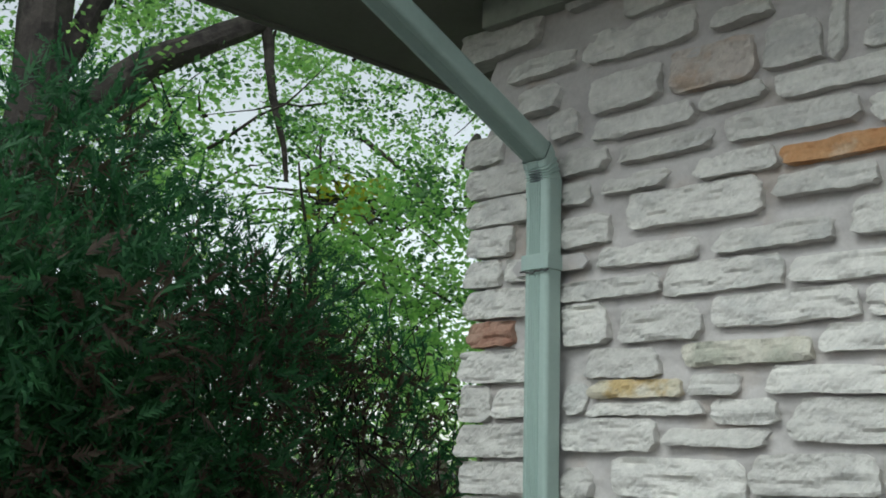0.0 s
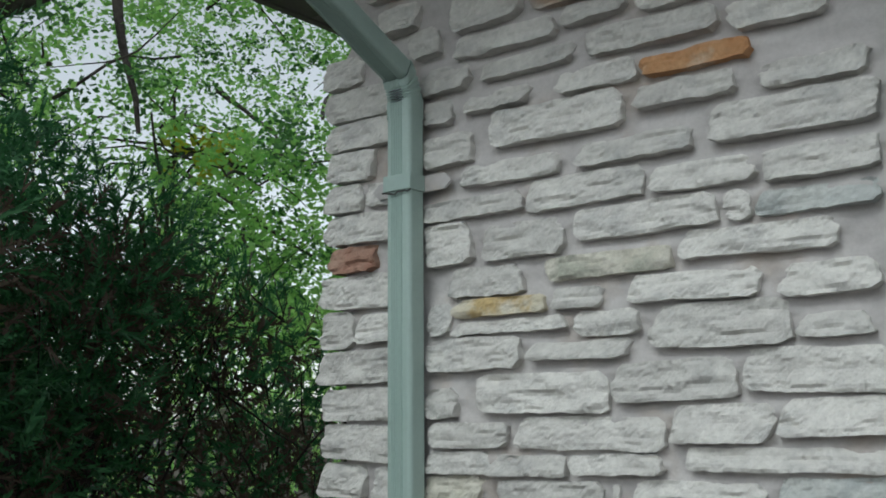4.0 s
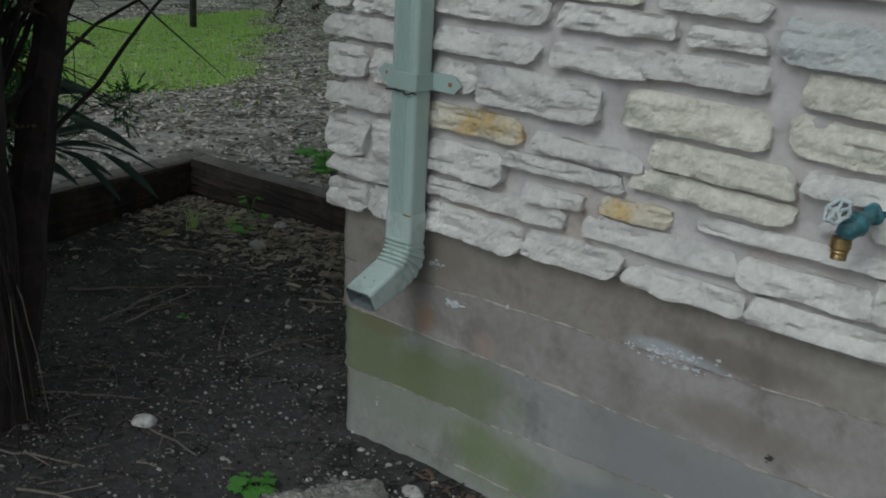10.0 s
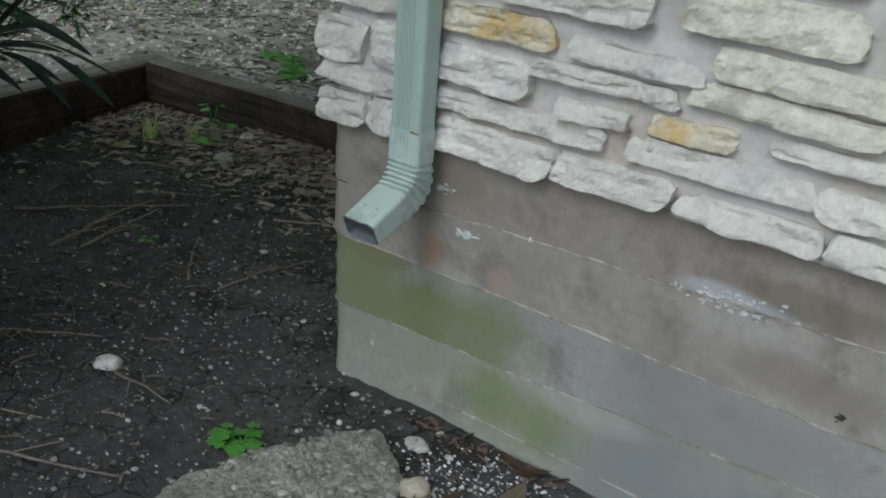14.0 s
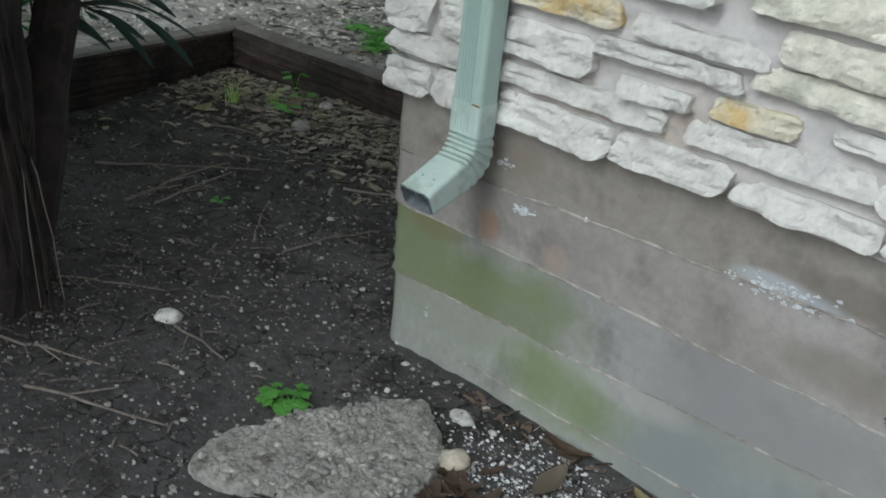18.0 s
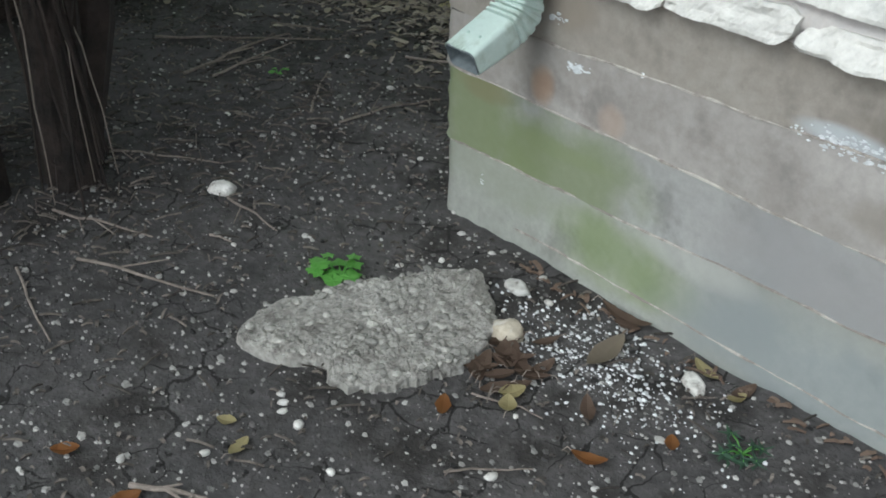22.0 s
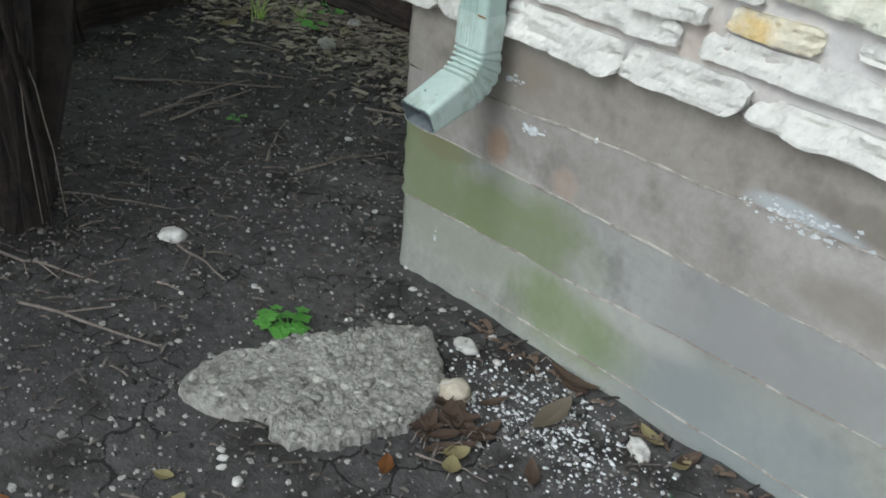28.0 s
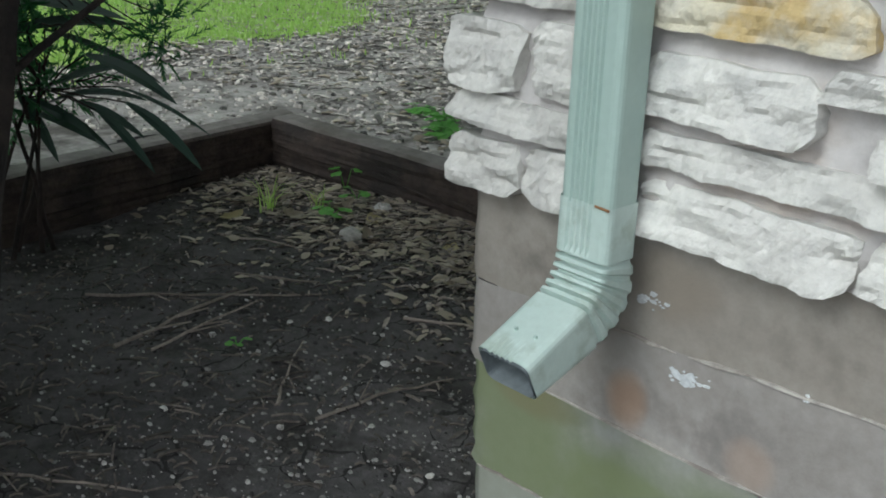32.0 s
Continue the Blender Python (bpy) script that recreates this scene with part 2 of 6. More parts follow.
TWIG = surface("grey_twig", (0.17, 0.14, 0.12), (0.25, 0.21, 0.18), 30, 0.9, 0.3, 120, None, 3, 0.5, 0.25)
CHIP = surface("mulch_chips", (0.34, 0.305, 0.275), (0.52, 0.48, 0.44), 60, 0.95, 0.3, 120, loose=(0.15, 1.6))
LITTER = surface("dark_bark_litter", (0.21, 0.175, 0.15), (0.36, 0.31, 0.27), 60, 0.95, 0.3, 120, loose=(0.10, 1.15))
BEDLITTER = surface("weathered_stalks", (0.085, 0.070, 0.060), (0.17, 0.145, 0.125), 60, 0.95, 0.3, 120, loose=(0.3, 1.4))
FENCE = surface("weathered_fence_wood", (0.16, 0.14, 0.125), (0.22, 0.195, 0.175), 6, 0.9, 0.4, 30, None, 3, 0.5, 0.15)
DRYLEAF = leafy("dry_tan_leaf", (0.22, 0.175, 0.13), (0.44, 0.38, 0.30), 0.15, 0.7)
RUSSET = leafy("russet_leaf", (0.30, 0.13, 0.04), (0.24, 0.10, 0.035), 0.15, 0.6)
PALELEAF = leafy("pale_yellow_leaf", (0.46, 0.40, 0.22), (0.42, 0.36, 0.19), 0.2, 0.6)
CEDAR = leafy("juniper_foliage", (0.018, 0.085, 0.032), (0.055, 0.185, 0.062), 0.45, 0.6)
BROWNCEDAR = leafy("browned_juniper_foliage", (0.060, 0.042, 0.030), (0.105, 0.078, 0.052), 0.35, 0.7)
OAK = leafy("oak_leaves", (0.24, 0.50, 0.14), (0.46, 0.74, 0.22), 0.78, 0.45)
# darker copy of the oak leaves: crown shade put into the colour
OAKSHADE = leafy("shaded_oak_leaves", (0.055, 0.15, 0.05), (0.12, 0.27, 0.08), 0.6, 0.45)
YELLOWOAK = leafy("yellowing_leaves", (0.60, 0.55, 0.05), (0.45, 0.48, 0.07), 0.75, 0.45)
BLADE = leafy("dark_blade_leaf", (0.014, 0.038, 0.026), (0.030, 0.065, 0.044), 0.12, 0.55)
GRASS = leafy("lawn_grass", (0.32, 0.52, 0.12), (0.48, 0.66, 0.20), 0.5, 0.5)
PATH_DIRT = surface("gritty_grey_path", (0.18, 0.164, 0.152), (0.38, 0.355, 0.335), 4.5, 0.95, 1.0, 40, (0.095, 0.083, 0.074), 7, 0.56, 0, 0, 0.5, 0.010)
TURF = surface("mown_turf", (0.27, 0.42, 0.11), (0.38, 0.54, 0.16), 3, 0.95, 0.9, 70, (0.15, 0.14, 0.09), 5, 0.60, 0, 0, 0.5, 0.012)
WEED = leafy("bright_weed_leaf", (0.10, 0.32, 0.06), (0.16, 0.43, 0.085), 0.45, 0.45)
BROWNLEAF = leafy("dull_brown_leaf", (0.13, 0.085, 0.062), (0.20, 0.14, 0.105), 0.1, 0.75)

# ---------------------------------------------------------------- main sizes, in drawing units
TOPZ, FRIEZE0, FRIEZE1 = 2.126, 2.120, 2.182          # top of the stone, frieze board
EAVE_X, EAVE_Y, GUT_X, GUT_Z = -0.484, -0.457, -0.586, 2.180
LOWBEND, UPBEND, NECK_Y, NECK_Z = 0.437, 1.805, -0.522, 2.030
STRAP_LO, STRAP_HI = 0.690, 1.612
BIB = (0.840, -0.056, 0.648)

# concrete of the plinth: brown-grey boards, algae creeping along from the wet corner, bluish bloom further on
def stained(name, c1, c2, bloom, spots):
    """Mottled concrete. bloom: colour of broad patches; spots: stains as (x, z, half width, half height, colour, strength), with ragged borders."""
    m = surface(name, c1, c2, 5, 0.88, 0.3, 70, tuple(v * 0.80 for v in c1), 9, 0.60, 0.0, 0, 0.16, 0.003)
    n, l = m.node_tree.nodes, m.node_tree.links
    bsdf = n["Principled BSDF"]
    prev = bsdf.inputs["Base Color"].links[0].from_socket
    geo = n.new("ShaderNodeNewGeometry")
    sep = n.new("ShaderNodeSeparateXYZ")
    l.new(geo.outputs["Position"], sep.inputs[0])
    def calc(kind, a, b, c=0.0):
        q = n.new("ShaderNodeMath")
        q.operation = kind
        for k, v in enumerate((a, b, c)):
            if isinstance(v, (int, float)):
                q.inputs[k].default_value = v
            else:
                l.new(v, q.inputs[k])
        return q.outputs[0]
    def cloud(scale):
        t = n.new("ShaderNodeTexNoise")
        t.inputs["Scale"].default_value, t.inputs["Detail"].default_value = scale / UNIT, 6
        l.new(geo.outputs["Position"], t.inputs["Vector"])
        return t.outputs["Fac"]
    def span(v, lo, hi, top=1.0):
        r = n.new("ShaderNodeMapRange")
        r.interpolation_type = "SMOOTHSTEP"
        r.inputs["From Min"].default_value, r.inputs["From Max"].default_value, r.inputs["To Max"].default_value = lo, hi, top
        l.new(v, r.inputs["Value"])
        return r.outputs["Result"]
    def over(fac, col):
        x = n.new("ShaderNodeMix")
        x.data_type = "RGBA"
        l.new(fac, x.inputs[0])
        l.new(prev, x.inputs[6])
        x.inputs[7].default_value = (*col, 1)
        return x.outputs[2]
    prev = over(span(cloud(3.2), 0.48, 0.70, 0.8), bloom)
    ragged = calc("MULTIPLY_ADD", cloud(11), 2.5, -1.3)
    for x, z, rx, rz, col, strength in spots:
        u = calc("MULTIPLY_ADD", sep.outputs["X"], 1 / (rx * UNIT), -x / rx)
        v = calc("MULTIPLY_ADD", sep.outputs["Z"], 1 / (rz * UNIT), -z / rz)
        d = calc("ADD", calc("MULTIPLY_ADD", u, u, calc("MULTIPLY", v, v)), ragged)
        prev = over(span(d, 1.5, 0.0, strength), col)
    l.new(prev, bsdf.inputs["Base Color"])
    return m
GREEN = (0.150, 0.182, 0.082)
CONCRETE = stained("board_formed_concrete", (0.262, 0.238, 0.222), (0.350, 0.325, 0.308), (0.215, 0.192, 0.176), (
    (0.128, 0.285, 0.022, 0.030, (0.36, 0.22, 0.14), 0.6), (0.258, 0.276, 0.024, 0.026, (0.34, 0.245, 0.19), 0.5), (0.70, 0.30, 0.12, 0.03, (0.20, 0.175, 0.15), 0.7)))
TOPCON = stained("brown_stained_concrete", (0.240, 0.212, 0.185), (0.310, 0.282, 0.255), (0.19, 0.165, 0.14), (
    (0.60, 0.378, 0.07, 0.014, (0.42, 0.45, 0.48), 0.7), (0.72, 0.40, 0.12, 0.02, (0.15, 0.13, 0.105), 0.6), (0.16, 0.41, 0.05, 0.03, (0.19, 0.155, 0.12), 0.6)))
ALGAE = stained("algae_stained_concrete", (0.256, 0.250, 0.240), (0.325, 0.320, 0.310), (0.245, 0.252, 0.258), (
    (-0.02, 0.200, 0.17, 0.11, GREEN, 0.82), (0.19, 0.180, 0.15, 0.09, GREEN, 0.72), (0.16, 0.20, 0.10, 0.015, (0.17, 0.20, 0.10), 0.5), (0.02, 0.24, 0.06, 0.02, (0.17, 0.15, 0.08), 0.6), (0.60, 0.20, 0.22, 0.06, (0.24, 0.225, 0.225), 0.6)))
LOWCON = stained("damp_low_concrete", (0.272, 0.274, 0.248), (0.330, 0.332, 0.304), (0.235, 0.24, 0.225), (
    (0.30, 0.078, 0.14, 0.060, (0.165, 0.210, 0.090), 0.75), (0.05, 0.11, 0.16, 0.05, (0.225, 0.24, 0.185), 0.5),
    (0.62, 0.06, 0.22, 0.075, (0.195, 0.215, 0.228), 0.65), (0.42, 0.135, 0.09, 0.030, (0.37, 0.365, 0.345), 0.6)))
BLUECON = stained("blue_grey_concrete", (0.268, 0.266, 0.261), (0.329, 0.323, 0.315), (0.232, 0.250, 0.262), ())
SEAM = surface("chalky_form_seam", (0.36, 0.325, 0.295), (0.46, 0.42, 0.385), 30, 0.95, 0.5, 120, (0.24, 0.21, 0.19), 25, 0.5, 0.0, 0, 0.2)
CHALK = surface("chalk_splash", (0.52, 0.54, 0.56), (0.62, 0.63, 0.64), 30, 0.95, 0.2, 120)


# ---------------------------------------------------------------- builders
def mesh_of(name, bm, mat, smooth=False):
    bmesh.ops.recalc_face_normals(bm, faces=bm.faces[:])
    bm.transform(Matrix.Scale(UNIT, 4))
    me = bpy.data.meshes.new(name)
    bm.to_mesh(me)
    bm.free()
    for mm in (mat if isinstance(mat, (list, tuple)) else [mat]):
        me.materials.append(mm)
    if smooth:
        me.polygons.foreach_set("use_smooth", [True] * len(me.polygons))
    return me


def part(name, bm, mat, parent=None, label="", smooth=False):
    ob = new(name, mesh_of(name, bm, mat, smooth))
    if parent:
        ob.parent = parent
    if label:
        ob["label"] = label
    return ob


def raw(name, verts, faces, mat, parent=None, smooth=False):
    me = bpy.data.meshes.new(name)
    me.from_pydata([(v[0] * UNIT, v[1] * UNIT, v[2] * UNIT) for v in verts], [], faces)
    me.materials.append(mat)
    if smooth:
        me.polygons.foreach_set("use_smooth", [True] * len(me.polygons))
    ob = new(name, me)
    if parent:
        ob.parent = parent
    return ob


def thing(name, label, category, group="", at=(0, 0, 0), kind=""):
    ob = new(name)
    ob.location = Vector(at) * UNIT
    return tagged(ob, label, category, group, kind)


def block(x0, y0, z0, x1, y1, z1, bevel=0.0, bm=None):
    bm = bm or bmesh.new()
    m = Matrix.Translation(((x0 + x1) / 2, (y0 + y1) / 2, (z0 + z1) / 2)) @ Matrix.Diagonal((x1 - x0, y1 - y0, z1 - z0, 1))
    made = bmesh.ops.create_cube(bm, size=1.0, matrix=m)
    if bevel:
        edges = list({e for v in made["verts"] for e in v.link_edges})
        bmesh.ops.bevel(bm, geom=edges, offset=bevel, segments=2, affect="EDGES", profile=0.6)
    return bm


def loft(rings, caps=True, closed=True, bm=None):
    """Skin over rings of points."""
    bm = bm or bmesh.new()
    rows = [[bm.verts.new(p) for p in r] for r in rings]
    n = len(rows[0])
    for a, b in zip(rows, rows[1:]):
        for i in range(n if closed else n - 1):
            j = (i + 1) % n
            bm.faces.new((a[i], a[j], b[j], b[i]))
    if caps:
        bm.faces.new(rows[0][::-1])
        bm.faces.new(rows[-1])
    return bm


def tube(pts, radii, sides=8, bm=None, wobble=0.0, rng=None):
    pts = [Vector(p) for p in pts]
    rings = []
    side = Vector((0.3, 0.2, 1)).cross(pts[1] - pts[0])
    for i, p in enumerate(pts):
        d = (pts[min(i + 1, len(pts) - 1)] - pts[max(i - 1, 0)]).normalized()
        side = (side - d * side.dot(d)).normalized()
        up = d.cross(side)
        ring = []
        for k in range(sides):
            a = 2 * math.pi * k / sides
            r = radii[i] * (1 + (rng.uniform(-wobble, wobble) if rng else 0))
            ring.append(p + side * math.cos(a) * r + up * math.sin(a) * r)
        rings.append(ring)
    return loft(rings, bm=bm)


def bend(p, q, n, rng, amount):
    """A wavering line from p to q."""
    p, q = Vector(p), Vector(q)
    out, off = [], Vector((0, 0, 0))
    for i in range(n + 1):
        s = i / n
        out.append(p.lerp(q, s) + off * math.sin(math.pi * min(1, s * 1.1)))
        off = off + Vector((rng.uniform(-1, 1), rng.uniform(-1, 1), rng.uniform(-1, 1))) * amount
    return out


# ---------------------------------------------------------------- ground
BED = Vector((-1.60, 0.80))                                  # inner corner of the timber edging
DIR_A, DIR_B = Vector((0.155, -0.988)).normalized(), Vector((0.998, 0.06)).normalized()
RAISED = 0.085

def smooth(v, lo, hi):
    s = min(1, max(0, (v - lo) / (hi - lo)))
    return s * s * (3 - 2 * s)

def outside(x, y):
    """How far a place lies outside the timbers' inner lines."""
    p = Vector((x, y)) - BED
    return max(p.x * DIR_A.y - p.y * DIR_A.x, p.y * DIR_B.x - p.x * DIR_B.y)

def ground_z(x, y):
    out = smooth(outside(x, y), 0.03, 0.08)
    near = 1.0 if abs(x) + abs(y) < 6 else 0.0
    z = RAISED * out + 0.010 * noise.noise((x * 3.1, y * 3.1, 0)) + 0.005 * noise.noise((x * 11, y * 11, 4)) + near * 0.0035 * noise.noise((x * 34, y * 34, 9))
    far = math.hypot(x, y)
    z += 0.05 * out * smooth(far, 3, 9) * (1 + noise.noise((x * 0.3, y * 0.3, 2)))
    z -= 0.045 * smooth(-x, 0.4, 1.5) * (1 - out)
    z += 0.012 * smooth(x, 0.2, 0.7) * (1 - out) * (1 - smooth(x, 2, 5))
    z += 0.022 * smooth(y, 0.30, 0.80) * (1 - out) * smooth(-x, 0.4, 1.2)      # litter banked against the timbers
    return z

def axis(lo, hi, step, far):
    mid = list(np.arange(lo, hi, step))
    up, down, s = [], [], step
    v = hi
    while v < far:
        up.append(v)
        s *= 1.16
        v += s
    s, v = step, lo - step
    while v > -far:
        down.append(v)
        s *= 1.16
        v -= s
    return down[::-1] + mid + up

xs, ys = axis(-1.9, 0.95, 0.022, 260), axis(-1.15, 1.15, 0.022, 260)
gv = [(x, y, ground_z(x, y)) for y in ys for x in xs]
nx = len(xs)
gf = [(j * nx + i, j * nx + i + 1, (j + 1) * nx + i + 1, (j + 1) * nx + i) for j in range(len(ys) - 1) for i in range(nx - 1)]
tagged(raw("ground", gv, gf, SOIL, smooth=True), "dark bare soil bed with scattered pale chips", "ground", kind="structure")

# ---------------------------------------------------------------- plinth: boards of the formwork
CY = 0.018
plinth = thing("foundation", "board-formed concrete plinth with algae and chalk stains", "foundation", kind="structure")
part("core", block(-0.055, CY + 0.012, -0.30, 3.2, 0.30, 0.454), CONCRETE, plinth)
def face_y(x, z):
    return CY - 0.0006 + 0.0016 * noise.noise((x * 9, z * 12, 5)) + 0.0010 * noise.noise((x * 40, z * 60, 3))

def band(z0, z1, proud, mat, x0, x1, up0=0.0, up1=0.0):
    """One board's imprint: a slightly wavy face with worn edges."""
    bm = bmesh.new()
    n, m = 220, 8
    rows = []
    for j in range(m + 1):
        v = j / m
        row = []
        for i in range(n + 1):
            x = x0 + (x1 - x0) * i / n
            z = z0 + up0 * min(x, 1.2) + (z1 + up1 * min(x, 1.2) - z0 - up0 * min(x, 1.2)) * v
            edge = 0.0003 * (1 - smooth(min(v, 1 - v), 0, 0.04))
            corner = 0.010 * (1 - smooth(x - x0, 0, 0.014)) if x0 < 0 else 0
            y = face_y(x, z) - proud + 0.0006 + edge + corner
            xx = x + (0.006 * noise.noise((z * 60, 7, z0)) if i == 0 else 0)
            row.append(bm.verts.new((xx, y, z + (0.003 * noise.noise((x * 14, z0 * 80, 1)) if j in (0, m) else 0))))
        row.append(bm.verts.new((x1, CY + 0.03, z)))
        row.insert(0, bm.verts.new((row[0].co.x + 0.004, CY + 0.05, z)))
        rows.append(row)
    for a, b in zip(rows, rows[1:]):
        for i in range(len(a) - 1):
            bm.faces.new((a[i], a[i + 1], b[i + 1], b[i]))
    return part("board_mark", bm, mat, plinth, smooth=True)

band(-0.12, 0.1312, 0.0012, LOWCON, -0.068, 3.2, 0, 0.034)
band(0.1312, 0.2545, 0.0008, ALGAE, -0.077, 3.2, 0.034, 0)
band(0.2545, 0.3475, 0.0012, CONCRETE, -0.085, 3.2, 0, 0.036)
band(0.3475, 0.466, 0.0006, TOPCON, -0.088, 3.2, 0.036, 0)
def seam(z, x0, x1, seed, up=0.0):
    """Fins of grout left between two boards, broken here and there."""
    rng = random.Random(seed)
    x = x0
    while x < x1:
        w = rng.uniform(0.10, 0.34)
        pts = []
        for k in range(13):
            xx = x + w * k / 12
            zz = z + up * min(xx, 1.2) + 0.003 * noise.noise((xx * 14, z * 80, 1)) + rng.uniform(-0.0008, 0.0008)
            pts.append((xx, face_y(xx, zz) - 0.0009 - rng.uniform(0, 0.0005), zz))
        part("form_seam", tube(pts, [0.0006] + [rng.uniform(0.0010, 0.0025) for _ in range(11)] + [0.0006], 5), SEAM, plinth)
        x += w + (rng.uniform(0.004, 0.04) if rng.random() < 0.3 else 0.0)
seam(0.1315, -0.058, 1.5, 1, 0.034)
seam(0.2545, -0.055, 1.5, 2)
seam(0.3475, 0.02, 1.5, 3, 0.036)
seam(0.036, 0.10, 1.5, 4)
def splash(x, z, w, h, count, seed, mat=None, name="chalk_spot"):
    """Flakes of chalk stuck to the concrete."""
    rng = random.Random(seed)
    bm = bmesh.new()
    for _ in range(count):
        cx, cz, r = x + rng.gauss(0, w), z + rng.gauss(0, h), 0.001 + 0.004 * rng.random() ** 2
        yy = face_y(cx, cz)
        vs = [bm.verts.new((cx + r * rng.uniform(0.5, 1.5) * math.cos(a), yy + 0.003, cz + r * 0.6 * rng.uniform(0.4, 1.4) * math.sin(a))) for a in [k * math.pi / 4.5 for k in range(9)]]
        top = bm.faces.new(vs)
        ext = bmesh.ops.extrude_face_region(bm, geom=[top])
        bmesh.ops.translate(bm, vec=(0, -0.0045 - 0.0004 * rng.random(), 0), verts=[v for v in ext["geom"] if isinstance(v, bmesh.types.BMVert)])
    part(name, bm, mat or CHALK, plinth)
splash(0.190, 0.332, 0.009, 0.004, 40, 11)
splash(0.148, 0.390, 0.011, 0.003, 18, 12)
splash(0.600, 0.374, 0.030, 0.007, 80, 13)
splash(0.56, 0.369, 0.020, 0.003, 14, 14)
splash(0.30, 0.358, 0.006, 0.003, 5, 15)
splash(0.765, 0.276, 0.004, 0.005, 9, 16, WIRE, "dark_lump")
splash(0.02, 0.088, 0.002, 0.006, 6, 18)

# ---------------------------------------------------------------- stone wall
WX0, WX1, WZ0, WZ1 = -0.072, 0.930, 0.459, TOPZ
wall = thing("wall_front", "pale limestone ledge wall with smeared lilac-grey mortar", "stone wall", kind="structure")
STONES = []

def mortar_y(x, z):
    """Depth of the mortar: smeared, proud on top of the stones and drawn back below them."""
    y = 0.012 + 0.004 * noise.noise((x * 9, z * 12, 5)) + 0.002 * noise.noise((x * 40, z * 50, 2))
    for x0, x1, z0, z1 in near_stones(z):
        if x0 - 0.02 < x < x1 + 0.02 and z1 - 0.02 < z < z1 + 0.03:
            side = smooth(x, x0 - 0.02, x0 + 0.01) * (1 - smooth(x, x1 - 0.01, x1 + 0.02))
            y -= 0.007 * side * (1 - smooth(z, z1 - 0.005, z1 + 0.028))
        if x0 < x < x1 and z0 - 0.02 < z < z0:
            y += 0.005 * smooth(z, z0 - 0.02, z0)
    return y

def stone(x0, x1, z0, z1, kind, seed):
    """A rock-faced ledge stone: tilted face that juts at its foot, ragged outline, chipped relief."""
    rng = random.Random(seed)
    w, h = x1 - x0, z1 - z0
    nu, nv = max(8, min(56, int(w / 0.0045))), max(6, int(h / 0.0048))
    bm = bmesh.new()
    foot, top = -rng.uniform(0.006, 0.012), rng.uniform(-0.003, 0.003)
    tilt = rng.uniform(-0.10, 0.10) * h
    sag = rng.uniform(-0.10, 0.22) * h
    o = rng.uniform(0, 50)
    chip = [rng.uniform(0.1, 1.0) for _ in range(4)]
    ends = [rng.uniform(-0.010, 0.010) for _ in range(2)]
    rows = []
    for j in range(nv + 1):
        v = j / nv
        row = []
        for i in range(nu + 1):
            u = i / nu
            x = x0 + w * u + (1 - u) * ends[0] * (v - 0.5) + u * ends[1] * (v - 0.5)
            if i in (0, nu):
                x += 0.003 * noise.noise((o, v * h * 70, 3 + i))
            wave = noise.noise((x * 16, o, 1)) * 0.0026 + noise.noise((x * 48, o, 8)) * 0.0020 + noise.noise((x * 120, o, 2)) * 0.0010
            bot = z0 + wave + tilt * (u - 0.5) - sag * math.sin(math.pi * u) * 0.25
            tp = z1 + 0.002 + 0.0026 * noise.noise((x * 20, o, 5)) + 0.0008 * noise.noise((x * 90, o, 6)) + tilt * (u - 0.5) * 0.7
            nick = min(0.014, 0.30 * h)
            e = max(0.0, 1 - min(u * w, (1 - u) * w) / nick)
            bot += nick * e * chip[0 if u < 0.5 else 1]
            tp -= nick * e * chip[2 if u < 0.5 else 3]
            z = bot + (tp - bot) * v
            q = noise.noise((x * 22, z * 48, o))
            step = math.floor((q + 0.12 * noise.noise((x * 110, z * 140, o))) * 4.0) / 4.0
            crack = max(0.0, noise.noise((x * 18, z * 95, o + 9)) - 0.18)
            y = foot * (1 - v ** 1.5) + top * v ** 1.3 - 0.0042 * q - 0.0040 * step + 0.013 * crack
            y -= 0.0022 * noise.noise((x * 130, z * 160, o))
            e = min(u * w, (1 - u) * w) / 0.004
            y += 0.003 * (1 - min(1, e)) ** 2
            row.append(bm.verts.new((x, y, z)))
        rows.append(row)
    for a, b in zip(rows, rows[1:]):
        for i in range(nu):
            bm.faces.new((a[i], a[i + 1], b[i + 1], b[i]))
    rim = rows[0] + [r[-1] for r in rows[1:]] + rows[-1][-2::-1] + [r[0] for r in rows[-2:0:-1]]
    back = [bm.verts.new((v.co.x * 0.985 + 0.015 * (x0 + x1) / 2, 0.045, v.co.z)) for v in rim]
    for i in range(len(rim)):
        k = (i + 1) % len(rim)
        bm.faces.new((rim[i], rim[k], back[k], back[i]))
    return part("stone", bm, STONE[kind], wall)


def course(*pieces):
    """A course of stones: left, right, foot, top, and the kind of stone."""
    STONES.extend(pieces)

